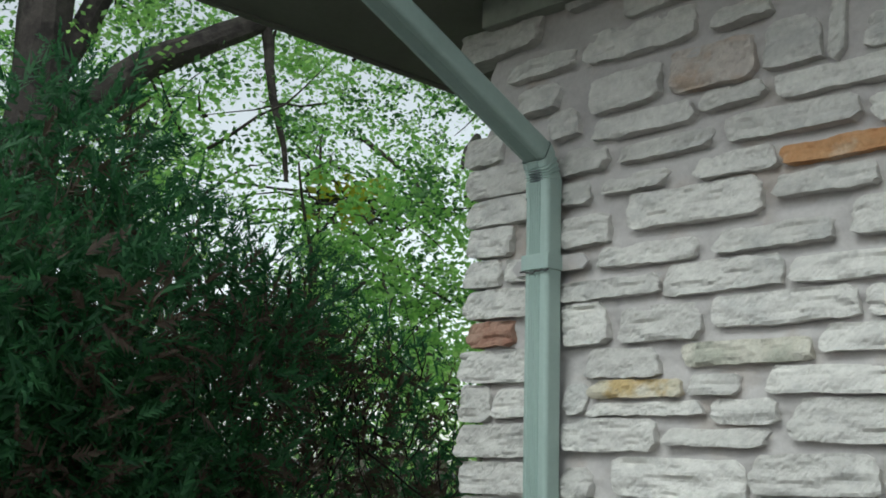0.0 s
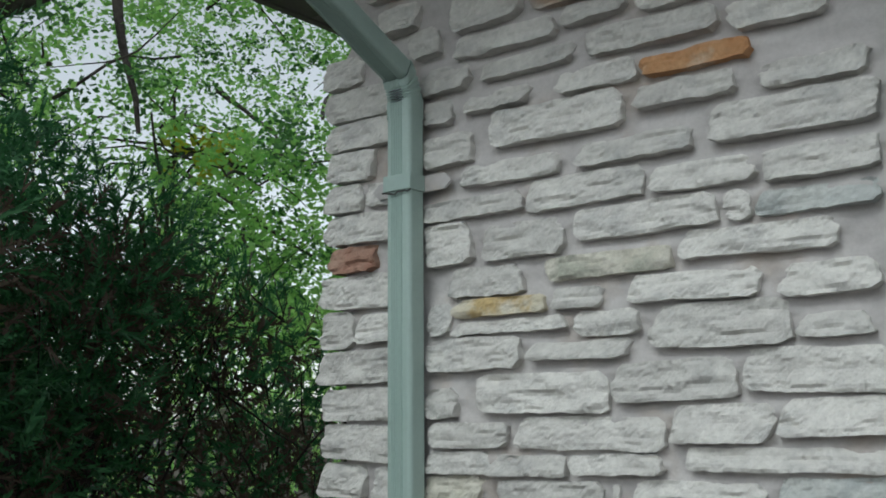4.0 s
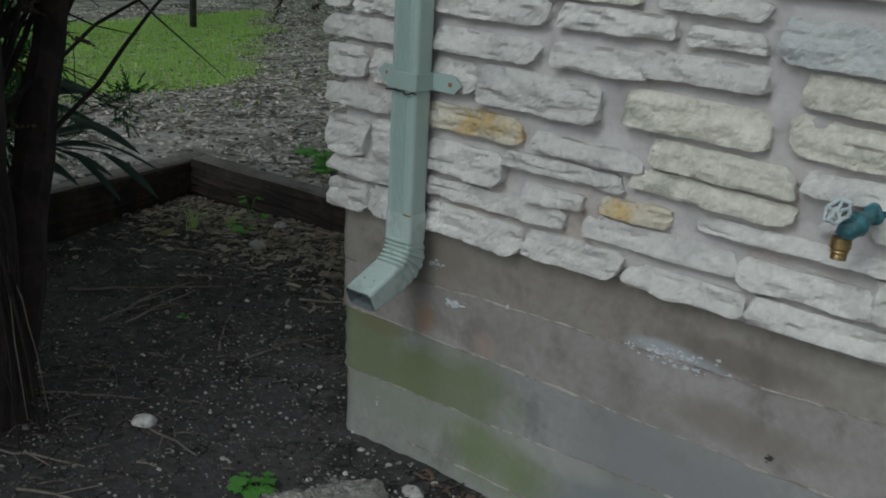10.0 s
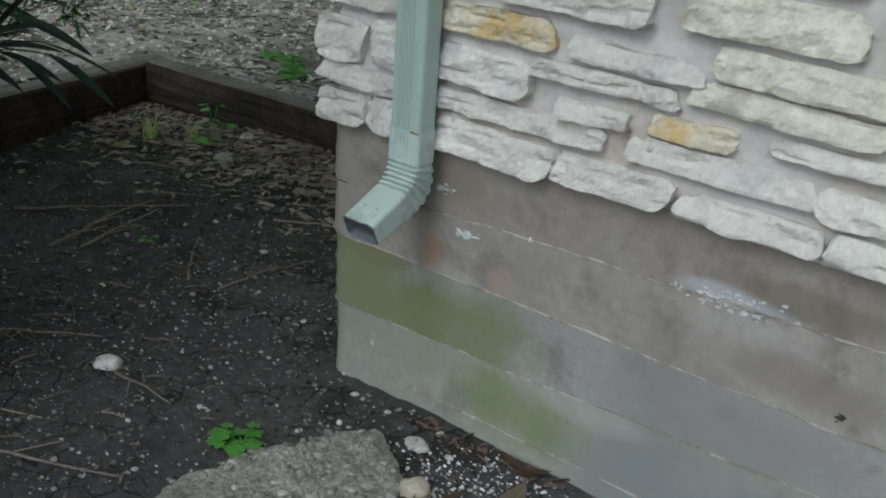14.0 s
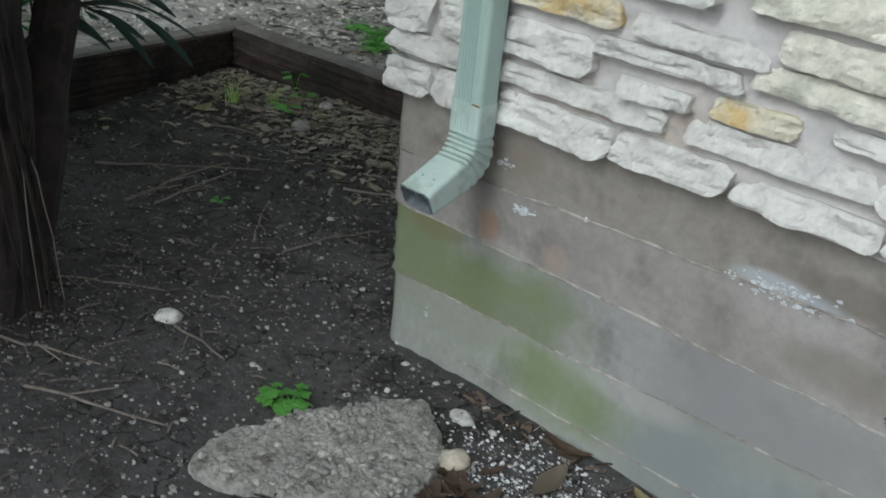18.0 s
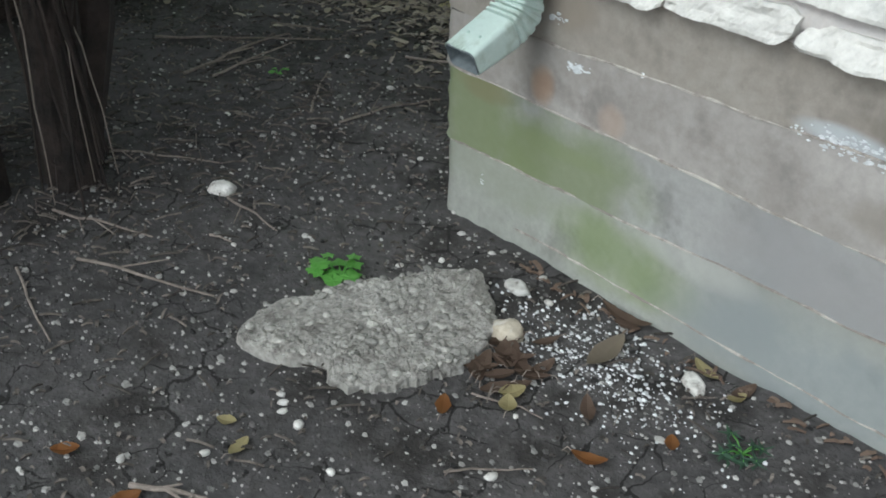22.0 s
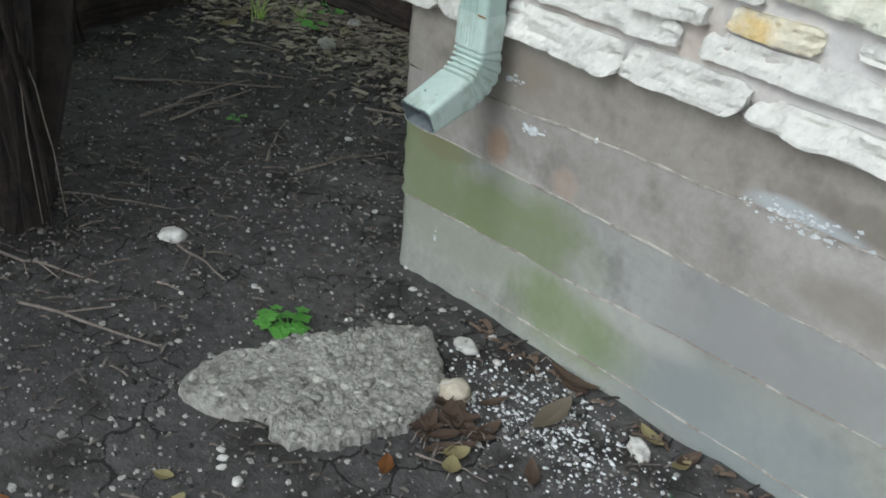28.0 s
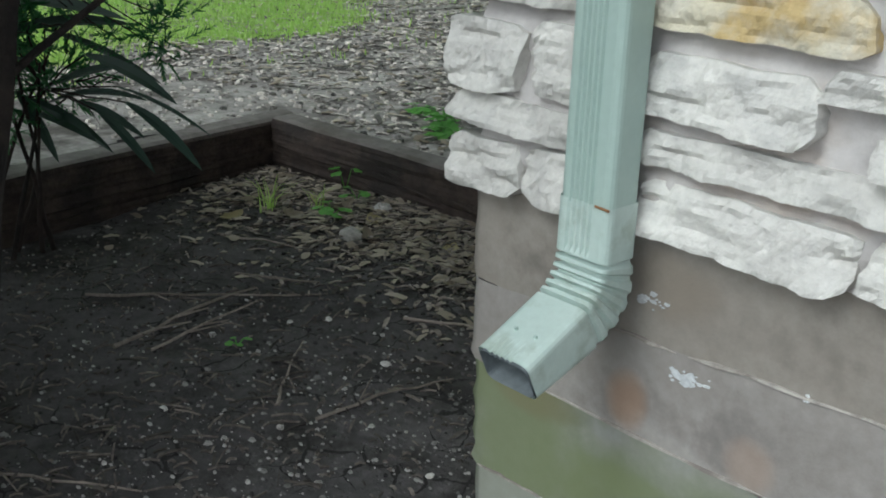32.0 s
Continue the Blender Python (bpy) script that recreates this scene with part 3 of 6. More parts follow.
course((-0.105, -0.007, 0.447, 0.497, ""), (-0.001, 0.100, 0.454, 0.501, ""), (0.128, 0.327, 0.456, 0.503, ""), (0.335, 0.508, 0.465, 0.507, ""), (0.517, 0.702, 0.468, 0.502, ""))
course((0.710, 0.908, 0.473, 0.505, ""), (-0.102, 0.101, 0.512, 0.539, ""), (0.126, 0.404, 0.519, 0.546, ""), (0.437, 0.682, 0.521, 0.553, ""), (0.684, 0.871, 0.515, 0.553, ""))
course((0.865, 0.920, 0.518, 0.570, ""), (0.326, 0.434, 0.553, 0.577, ""), (-0.111, -0.015, 0.546, 0.609, ""), (0.462, 0.578, 0.559, 0.589, "y"), (0.001, 0.101, 0.551, 0.616, ""))
course((0.125, 0.282, 0.558, 0.609, ""), (0.618, 0.920, 0.577, 0.595, ""), (0.283, 0.497, 0.597, 0.620, ""), (0.510, 0.750, 0.609, 0.637, "c"), (0.788, 0.811, 0.612, 0.643, ""))
course((0.844, 0.913, 0.619, 0.648, ""), (-0.114, 0.101, 0.633, 0.665, ""), (0.332, 0.524, 0.632, 0.658, ""), (0.126, 0.313, 0.630, 0.669, "y"), (0.535, 0.745, 0.647, 0.684, "c"))
course((0.753, 0.923, 0.659, 0.686, ""), (-0.109, -0.021, 0.683, 0.732, ""), (-0.009, 0.103, 0.681, 0.735, ""), (0.223, 0.444, 0.684, 0.742, ""), (0.127, 0.222, 0.695, 0.738, ""))
course((0.488, 0.701, 0.698, 0.747, "c"), (0.727, 0.911, 0.701, 0.749, "c"), (-0.118, 0.104, 0.749, 0.781, ""), (0.128, 0.331, 0.755, 0.789, ""), (0.353, 0.517, 0.760, 0.795, ""))
course((0.510, 0.688, 0.769, 0.802, ""), (0.737, 0.894, 0.764, 0.804, "c"), (-0.052, 0.104, 0.793, 0.849, ""), (-0.115, -0.058, 0.796, 0.851, ""), (0.128, 0.344, 0.812, 0.850, ""))
course((0.571, 0.680, 0.818, 0.843, ""), (0.363, 0.551, 0.817, 0.850, ""), (0.697, 0.905, 0.814, 0.868, "b"), (0.524, 0.678, 0.859, 0.882, ""), (0.320, 0.494, 0.858, 0.890, "c"))
course((0.200, 0.300, 0.867, 0.892, ""), (-0.124, 0.105, 0.868, 0.933, ""), (0.126, 0.184, 0.866, 0.938, "p"), (0.655, 0.886, 0.899, 0.924, ""), (0.430, 0.629, 0.905, 0.933, ""))
course((0.200, 0.383, 0.901, 0.938, ""), (0.708, 0.901, 0.944, 0.989, ""), (0.503, 0.691, 0.945, 0.990, ""), (0.282, 0.489, 0.947, 0.996, ""), (0.125, 0.250, 0.947, 0.999, ""))
course((-0.118, 0.002, 0.956, 1.001, ""), (0.705, 0.882, 0.997, 1.051, ""), (-0.107, 0.108, 1.009, 1.052, ""), (0.390, 0.527, 1.006, 1.055, "y"), (0.182, 0.356, 1.007, 1.057, ""))
course((0.524, 0.686, 1.012, 1.058, "p"), (0.126, 0.181, 1.019, 1.057, ""), (0.685, 0.904, 1.059, 1.072, ""), (0.484, 0.498, 1.063, 1.122, ""), (0.275, 0.466, 1.065, 1.122, ""))
course((0.123, 0.240, 1.078, 1.125, "c"), (0.518, 0.717, 1.080, 1.128, ""), (0.007, 0.110, 1.079, 1.137, ""), (-0.121, -0.012, 1.082, 1.141, ""), (0.737, 0.904, 1.091, 1.138, "b"))
course((0.258, 0.403, 1.130, 1.161, ""), (0.412, 0.566, 1.136, 1.164, ""), (0.124, 0.259, 1.132, 1.166, ""), (0.605, 0.905, 1.146, 1.176, ""), (-0.117, 0.111, 1.149, 1.209, ""))
course((0.136, 0.295, 1.174, 1.212, ""), (0.313, 0.571, 1.172, 1.220, ""), (0.582, 0.734, 1.184, 1.236, ""), (0.742, 0.901, 1.195, 1.243, ""), (0.127, 0.192, 1.220, 1.269, ""))
course((-0.118, 0.113, 1.218, 1.274, ""), (0.237, 0.481, 1.228, 1.289, ""), (0.490, 0.684, 1.244, 1.300, ""), (0.697, 0.898, 1.251, 1.310, ""), (-0.128, 0.112, 1.287, 1.343, ""))
course((0.341, 0.518, 1.310, 1.336, ""), (0.123, 0.321, 1.300, 1.351, ""), (0.775, 0.872, 1.324, 1.354, ""), (0.557, 0.765, 1.320, 1.380, ""), (0.424, 0.535, 1.344, 1.381, ""))
course((0.184, 0.406, 1.358, 1.379, ""), (-0.036, 0.108, 1.357, 1.406, ""), (-0.125, -0.042, 1.351, 1.416, ""), (0.131, 0.182, 1.363, 1.412, ""), (0.191, 0.371, 1.387, 1.415, "y"))
course((0.383, 0.473, 1.389, 1.419, ""), (0.754, 0.886, 1.381, 1.424, ""), (0.519, 0.724, 1.387, 1.427, ""), (0.179, 0.327, 1.422, 1.469, ""), (-0.128, 0.104, 1.422, 1.479, ""))
course((0.373, 0.592, 1.435, 1.470, "c"), (0.606, 0.835, 1.446, 1.485, ""), (-0.104, 0.007, 1.487, 1.534, "r"), (0.248, 0.407, 1.479, 1.536, ""), (0.126, 0.224, 1.478, 1.550, ""))
course((0.728, 0.892, 1.497, 1.528, "b"), (0.428, 0.665, 1.495, 1.541, ""), (0.677, 0.717, 1.494, 1.538, ""), (-0.119, 0.097, 1.542, 1.594, ""), (0.122, 0.330, 1.557, 1.589, ""))
course((0.739, 0.897, 1.544, 1.589, ""), (0.562, 0.724, 1.551, 1.588, ""), (0.338, 0.550, 1.550, 1.601, ""), (-0.018, 0.094, 1.605, 1.645, ""), (-0.119, -0.027, 1.602, 1.653, ""))
course((0.204, 0.401, 1.610, 1.645, ""), (0.435, 0.631, 1.611, 1.646, ""), (0.662, 0.900, 1.610, 1.666, ""), (0.116, 0.226, 1.655, 1.709, ""), (-0.115, -0.000, 1.661, 1.714, ""))
course((0.267, 0.519, 1.668, 1.728, ""), (0.737, 0.890, 1.678, 1.711, ""), (0.543, 0.701, 1.684, 1.719, ""), (-0.118, 0.087, 1.721, 1.771, ""), (0.114, 0.186, 1.731, 1.771, ""))
course((0.555, 0.727, 1.734, 1.762, "o"), (0.212, 0.346, 1.741, 1.769, ""), (0.402, 0.543, 1.735, 1.772, ""), (0.695, 0.842, 1.772, 1.815, ""), (-0.121, 0.085, 1.779, 1.835, ""))
course((0.249, 0.434, 1.792, 1.821, ""), (0.110, 0.223, 1.789, 1.835, ""), (0.457, 0.679, 1.786, 1.829, ""), (0.195, 0.399, 1.841, 1.878, ""), (0.750, 0.851, 1.833, 1.872, ""))
course((0.546, 0.745, 1.839, 1.878, ""), (-0.126, -0.030, 1.844, 1.901, ""), (0.413, 0.526, 1.852, 1.883, ""), (0.089, 0.158, 1.861, 1.914, ""), (0.693, 0.811, 1.887, 1.941, ""))
course((0.185, 0.334, 1.892, 1.957, ""), (0.355, 0.512, 1.892, 1.964, "p"), (0.794, 0.861, 1.900, 1.945, ""), (0.531, 0.622, 1.892, 1.969, ""), (0.011, 0.107, 1.924, 1.976, ""))
course((0.638, 0.663, 1.886, 2.008, ""), (0.437, 0.542, 1.986, 2.020, ""), (-0.017, 0.146, 1.998, 2.030, ""), (0.725, 0.872, 1.977, 2.025, ""), (0.171, 0.404, 1.989, 2.046, ""))
course((0.499, 0.702, 2.025, 2.050, ""), (0.783, 0.881, 2.035, 2.063, ""), (-0.151, 0.061, 2.064, 2.128, ""), (0.260, 0.464, 2.060, 2.132, ""), (0.488, 0.680, 2.074, 2.117, ""))
course((0.124, 0.242, 2.106, 2.156, ""))

def near_stones(z):
    return CELLS.get(int(z / 0.05), ())

CELLS = {}
for s in STONES:
    for k in range(int((s[2] - 0.03) / 0.05), int((s[3] + 0.04) / 0.05) + 1):
        CELLS.setdefault(k, []).append(s[:4])
for k, s in enumerate(STONES):
    stone(*s, 100 + k)

# the bed of mortar, with the return of the wall behind it
mx, mz = np.linspace(WX0, WX1, 190), np.linspace(WZ0, WZ1, 330)
mv = [(x - (0.012 * noise.noise((z * 25, 3, 1)) if i == 0 else 0), mortar_y(x, z), z) for z in mz for i, x in enumerate(mx)]
mf = [(j * 190 + i, j * 190 + i + 1, (j + 1) * 190 + i + 1, (j + 1) * 190 + i) for j in range(329) for i in range(189)]
raw("mortar", mv, mf, MORTAR, wall, smooth=True)
part("wall_core", block(WX0 + 0.012, 0.03, WZ0 - 0.004, WX1, 0.30, WZ1), MORTAR, wall)

# ---------------------------------------------------------------- eave: frieze, soffit, fascia, gutter
house_eave = thing("roof_eave", "dull sage painted eave with boxed soffit and fascia", "eave", kind="structure")
part("frieze_board", block(-0.075, -0.020, FRIEZE0, 3.2, 0.02, FRIEZE1, 0.003), FRIEZE, house_eave)
part("soffit_panel", block(EAVE_X, EAVE_Y - 0.001, FRIEZE1, 3.2, 0.30, FRIEZE1 + 0.015, 0.002), SOFFIT, house_eave)
part("fascia_board", block(EAVE_X, EAVE_Y, FRIEZE1 + 0.016, 3.2, EAVE_Y + 0.019, FRIEZE1 + 0.07, 0.002), SOFFIT, house_eave)
part("side_fascia", block(EAVE_X - 0.02, EAVE_Y, FRIEZE1 - 0.005, EAVE_X - 0.001, 3.0, FRIEZE1 + 0.07, 0.002), SOFFIT, house_eave)
part("side_soffit", block(EAVE_X, 0.302, FRIEZE1, -0.07, 3.0, FRIEZE1 + 0.015, 0.002), SOFFIT, house_eave)
# a low roof and the rest of the house close the place above and behind
bm = loft([[(EAVE_X - 0.03, EAVE_Y - 0.005, FRIEZE1 + 0.075), (EAVE_X - 0.03, 6.0, FRIEZE1 + 2.2), (EAVE_X - 0.03, 6.0, FRIEZE1 + 2.25), (EAVE_X - 0.03, EAVE_Y - 0.005, FRIEZE1 + 0.09)],
           [(9.0, EAVE_Y - 0.005, FRIEZE1 + 0.075), (9.0, 6.0, FRIEZE1 + 2.2), (9.0, 6.0, FRIEZE1 + 2.25), (9.0, EAVE_Y - 0.005, FRIEZE1 + 0.09)]])
part("roof_slope", bm, surface("grey_shingles", (0.10, 0.095, 0.09), (0.14, 0.13, 0.125), 6, 0.95, 0.6, 30), house_eave)
part("rear_wall", block(-0.06, 0.302, -0.2, 3.2, 6.0, FRIEZE1, 0.0), MORTAR, house_eave)

gutter = thing("gutter", "pale sage enamelled metal gutter along the eave", "gutter")
def gutter_ring(x):
    y0, z0 = EAVE_Y - 0.002, GUT_Z
    prof = [(0, 0), (-0.078, 0), (-0.081, 0.008), (-0.083, 0.014), (-0.084, 0.034), (-0.090, 0.047), (-0.099, 0.056), (-0.103, 0.062), (-0.104, 0.070),
            (-0.110, 0.071), (-0.110, 0.077), (-0.100, 0.077), (-0.099, 0.062), (-0.081, 0.040), (-0.079, 0.005), (-0.003, 0.005), (-0.003, 0.077), (0, 0.077)]
    return [(x, y0 + a, z0 + b) for a, b in prof]
for a, b in ((GUT_X, 0.02), (0.024, 0.235), (0.239, 1.4), (1.404, 3.2)):
    part("gutter_length", loft([gutter_ring(a), gutter_ring(b)]), GUTTER, gutter)
for x in (0.022, 0.237, 1.402):
    ring = [(p[0], p[1] + (-0.0006 if p[1] < EAVE_Y - 0.05 else 0), p[2] - 0.0005) for p in gutter_ring(x)]
    part("joint_bead", loft([[(p[0] - 0.0008, p[1], p[2]) for p in ring], [(p[0] + 0.0008, p[1], p[2]) for p in ring]]), WIRE, gutter)
cap = [p for p in gutter_ring(GUT_X)][:10] + [(GUT_X, EAVE_Y - 0.002, GUT_Z + 0.071)]
part("end_cap", loft([[(GUT_X - 0.004, p[1], p[2]) for p in cap], [(GUT_X - 0.0003, p[1], p[2]) for p in cap]]), GUTTER, gutter)
part("underside", block(GUT_X + 0.09, EAVE_Y - 0.070, GUT_Z - 0.006, 3.2, EAVE_Y - 0.001, GUT_Z - 0.001, 0.001), SOFFIT, gutter)
part("drip_edge", block(GUT_X, EAVE_Y - 0.086, GUT_Z - 0.009, 3.2, EAVE_Y - 0.070, GUT_Z - 0.0005, 0.002), GUTTER, gutter)
for x in (-0.25, 1.0):
    part("hanger", block(x, EAVE_Y - 0.075, GUT_Z - 0.016, x + 0.045, EAVE_Y - 0.01, GUT_Z - 0.010, 0.001), SOFFIT, gutter)

# the eave was not built quite true: its front edge runs out towards the corner, the frieze board falls slightly
for ob in (*house_eave.children, *gutter.children):
    for v in ob.data.vertices:
        if ob.name.startswith("frieze"):
            v.co.z -= 0.013 * (v.co.x - 0.3)
        elif v.co.y < -0.1:
            v.co.y += 0.047 * v.co.x

# ---------------------------------------------------------------- downspout
DX0, DX1, DY0, DY1 = 0.085, 0.140, -0.050, -0.009      # the pipe's faces
DXC, DYC = (DX0 + DX1) / 2, (DY0 + DY1) / 2

def drift(z):
    """The pipe hangs slightly out of plumb."""
    return -0.0095 * min(1, max(0, (z - 0.5) / 1.2))

def spout_ring(grow=0.0, rib=1.0):
    """Ribbed rectangular pipe: points in (across, out), out towards the garden; ribs on the front face."""
    hw, hd, r = (DX1 - DX0) / 2 + grow, (DY1 - DY0) / 2 + grow, 0.008
    pts = []
    def corner(cx, cy, a0):
        for k in range(5):
            a = radians(a0 + 22.5 * k)
            pts.append((cx + r * math.cos(a), cy + r * math.sin(a)))
    corner(hw - r, hd - r, 0)
    n = 5
    for k in range(n):                        # front, ribs pressed inwards
        u0 = hw - r - 0.009 - (2 * hw - 2 * r - 0.012) * k / n
        d = (2 * hw - 2 * r - 0.012) / n
        for f, y in ((0.0, 0), (0.2, -0.0024 * rib), (0.5, -0.0024 * rib), (0.78, 0)):
            pts.append((u0 - d * f, hd + y))
    corner(-hw + r, hd - r, 90)
    corner(-hw + r, -hd + r, 180)
    corner(hw - r, -hd + r, 270)
    return pts

def sweep(path, mat, name, parent, grow=None, label="", flat=None, ribs=None, crimps=None, heels=None):
    """path: (y, z, lean) stations; lean is how far the pipe's way leans from straight down, towards the garden, in degrees."""
    rings = []
    for i, (y, z, lean) in enumerate(path):
        g = grow[i] if grow else 0.0
        a = radians(lean)
        f = flat[i] if flat else 1.0
        pts = spout_ring(g, ribs[i] if ribs else 1.0)
        if crimps:
            c, h, hd = crimps[i], heels[i], (DY1 - DY0) / 2
            pts = [(u * (1 - 0.50 * c / 0.0275), v - c if v > 0.5 * hd else v * h if v < 0 else v) for u, v in pts]
        rings.append([(DXC + drift(z) + u, y - v * f * math.cos(a), z + v * f * math.sin(a)) for u, v in pts])
    return part(name, loft(rings, caps=False), mat, parent, label, smooth=False)

spout = thing("downspout", "sage green ribbed metal downspout strapped to the stone wall", "downspout", at=(0, 0, 0))
sweep([(DYC, LOWBEND + 0.047, 0), (DYC, UPBEND - 0.02, 0)], PAINT, "pipe", spout)
# the foot: a crimped elbow that throws the water away from the wall
def elbow(y0, z0, turn, radius, steps, lead, tail, name, crimp=0.0062, label="", mat=None):
    path, ribs, crimps, heels = [(y0, z0 + lead, 0), (y0, z0 + 0.006, 0)], [1.0, 1.0], [0.0, 0.0], [1.0, 1.0]
    shape = (0, 0.0, 1.0, 0.85, 0.0)
    for k in range(steps * 5 + 1):
        s = k / (steps * 5)
        ar = radians(turn * s)
        path.append((y0 - radius * (1 - math.cos(ar)), z0 - radius * math.sin(ar), turn * s))
        ribs.append(0.0)
        crimps.append(crimp * shape[k % 5])
        heels.append(1 + 0.66 * smooth(s, 0.0, 0.5) - 0.18 * smooth(s, 0.6, 1.0))
    ar = radians(turn)
    ye, ze = path[-1][0], path[-1][1]
    for s, rb in ((0.15, 0.0), (0.5, 0.0), (0.7, 0.0), (0.85, 0.4), (1.0, 1.1)):
        path.append((ye - tail * s * math.sin(ar), ze - tail * s * math.cos(ar), turn))
        ribs.append(rb)
        crimps.append(0.0)
        heels.append(1.48 - 0.52 * s)
    sweep(path, mat or ELBOW, name, spout, [0.0012] * len(path), label, [1 - 0.08 * smooth(i, 6, len(path)) for i in range(len(path))], ribs, crimps, heels)
    return path[-1]
end = elbow(DYC, LOWBEND + 0.003, 65, 0.060, 6, 0.047, 0.0738, "foot_elbow", label="crimped pale green outlet elbow")
# dark sleeve: the shade inside the outlet is in its colour
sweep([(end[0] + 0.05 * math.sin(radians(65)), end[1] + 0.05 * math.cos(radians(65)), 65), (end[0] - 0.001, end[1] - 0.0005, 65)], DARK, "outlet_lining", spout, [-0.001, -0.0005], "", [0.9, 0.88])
for u in (-0.010, 0.012):
    a = radians(65)
    c = Vector((DXC + u, end[0] + 0.03 * math.sin(a) - 0.0195 * math.cos(a), end[1] + 0.03 * math.cos(a) + 0.0195 * math.sin(a)))
    part("rivet", tube([c, c + Vector((0, -0.003 * math.cos(a), 0.003 * math.sin(a)))], [0.0022, 0.0014], 8), PAINT, spout)
part("rust_seam", tube([(DX1 + 0.001, DY0 - 0.002, LOWBEND + 0.0495), (DX1 - 0.014, DY0 - 0.0015, LOWBEND + 0.050)], [0.0012, 0.0012], 5), RUST, spout)

# the neck: out from the gutter, slanting back to the wall
LEAN = math.degrees(math.atan2(-(NECK_Y - DYC), NECK_Z - UPBEND))
def neck():
    path, grow = [(NECK_Y, GUT_Z + 0.004, 0), (NECK_Y, NECK_Z + 0.05, 0)], [0.0, 0.0]
    n = 10
    for k in range(n + 1):
        a = -LEAN * k / n
        s = k / n
        path.append((NECK_Y + 0.03 * (1 - math.cos(radians(a))), NECK_Z + 0.03 - 0.03 * math.sin(radians(-a)), a))
        grow.append(0.001)
    y1, z1 = path[-1][0], path[-1][1]
    ye, ze = DYC - 0.022, UPBEND + 0.022
    sweep(path, PAINT, "upper_elbow", spout, grow)
    a = math.degrees(math.atan2(-(y1 - ye), z1 - ze))
    sweep([(y1, z1, -a), (ye, ze, -a)], PAINT, "slanting_pipe", spout, [-0.001, -0.001])
    low, g = [], []
    m = 16
    for k in range(m + 1):
        s = k / m
        low.append((ye + (DYC - ye) * math.sin(s * math.pi / 2), ze + (UPBEND - 0.035 - ze) * s, -a * (1 - s)))
        g.append(0.001 - (0.0022 if 4 <= k <= 13 and k % 2 else 0))
    for k in range(5):                    # crimps on the inside of the bend, their shade drawn as dark tubes
        y, z, lean = low[6 + 2 * k]
        c, hd = radians(lean), (DY1 - DY0) / 2
        yf, zf = y - hd * math.cos(c), z + hd * math.sin(c)
        part("crimp", tube([(DX0 + drift(z) + 0.012, yf, zf), (DXC + drift(z), yf - 0.0004, zf), (DX1 + drift(z) - 0.012, yf, zf)], [0.0008, 0.0019, 0.0008], 6), DARK, spout)
    low.append((DYC, UPBEND - 0.06, 0))
    g.append(0.001)
    sweep(low, PAINT, "wall_elbow", spout, g)
neck()

def strap(z, seed):
    """A flat strap round the pipe with two ears on the stone, and a wire under it."""
    rng = random.Random(seed)
    x_lo, x_hi = DX0 + drift(z), DX1 + drift(z)
    st = part("strap", block(x_lo - 0.0035, DY0 - 0.0035, z, x_hi + 0.0035, DY0 - 0.0008, z + 0.028, 0.0012), PAINT, spout, "painted metal strap")
    part("strap_side", block(x_hi + 0.0005, DY0 - 0.001, z, x_hi + 0.0038, -0.008, z + 0.028, 0.001), PAINT, st)
    part("strap_side", block(x_lo - 0.0038, DY0 - 0.001, z, x_lo - 0.0005, -0.008, z + 0.028, 0.001), PAINT, st)
    for s, x in ((1, x_hi), (-1, x_lo)):
        l = 0.062
        coat = PAINT if z < 1 else MORTAR      # the upper ears are smeared over
        ring = [(x + s * 0.003, z), (x + s * (l - 0.014), z), (x + s * l, z + 0.014), (x + s * (l - 0.014), z + 0.028), (x + s * 0.003, z + 0.028)]
        part("ear", loft([[(p[0], -0.0135, p[1]) for p in ring], [(p[0], -0.0095, p[1]) for p in ring]]), coat, st)
        if z < 1:
            part("nail", tube([(x + s * 0.040, -0.012, z + 0.014), (x + s * 0.040, -0.0165, z + 0.014)], [0.004, 0.003], 8), RUST, st)
    pts = [(x_lo - 0.004 + (x_hi - x_lo + 0.010) * k / 9, DY0 - 0.0045, z - 0.004 + rng.uniform(-0.003, 0.003)) for k in range(10)]
    part("wire", tube(pts, [0.0016] * 10, 5), WIRE, st)
strap(STRAP_LO, 5)
strap(STRAP_HI, 6)

# ---------------------------------------------------------------- door jamb trim beside the stone
post = thing("door_trim", "sage green painted wooden corner post beside the stone wall", "door trim")
part("front_board", block(0.931, -0.030, 0.463, 1.009, -0.008, FRIEZE0 + 0.002, 0.003), TRIM, post)
part("side_board", block(0.995, -0.007, 0.463, 1.0085, 0.070, FRIEZE0 + 0.002, 0.002), TRIM, post)
part("split", tube([(0.933, -0.0305, 0.547), (0.945, -0.031, 0.544), (0.952, -0.031, 0.541)], [0.0009, 0.0014, 0.0008], 5), WIRE, post)
door_panel = thing("door_panel", "grey-green painted plank door panel with dark gaps", "door")
for k in range(6):
    part("plank", block(1.040 + 0.142 * k, 0.042, 0.480, 1.178 + 0.142 * k, 0.064, FRIEZE0, 0.002), TRIM, door_panel)
part("stop_bead", block(1.014, 0.035, 0.464, 1.030, 0.064, FRIEZE0, 0.002), TRIM, door_panel)
part("backing", block(1.010, 0.066, 0.464, 3.0, 0.080, FRIEZE0, 0.0), WIRE, door_panel)
sill = thing("door_sill", "worn grey concrete sill under the door", "sill")
part("sill_slab", block(0.936, -0.012, 0.448, 3.0, 0.075, 0.4625, 0.004), BLUECON, sill)

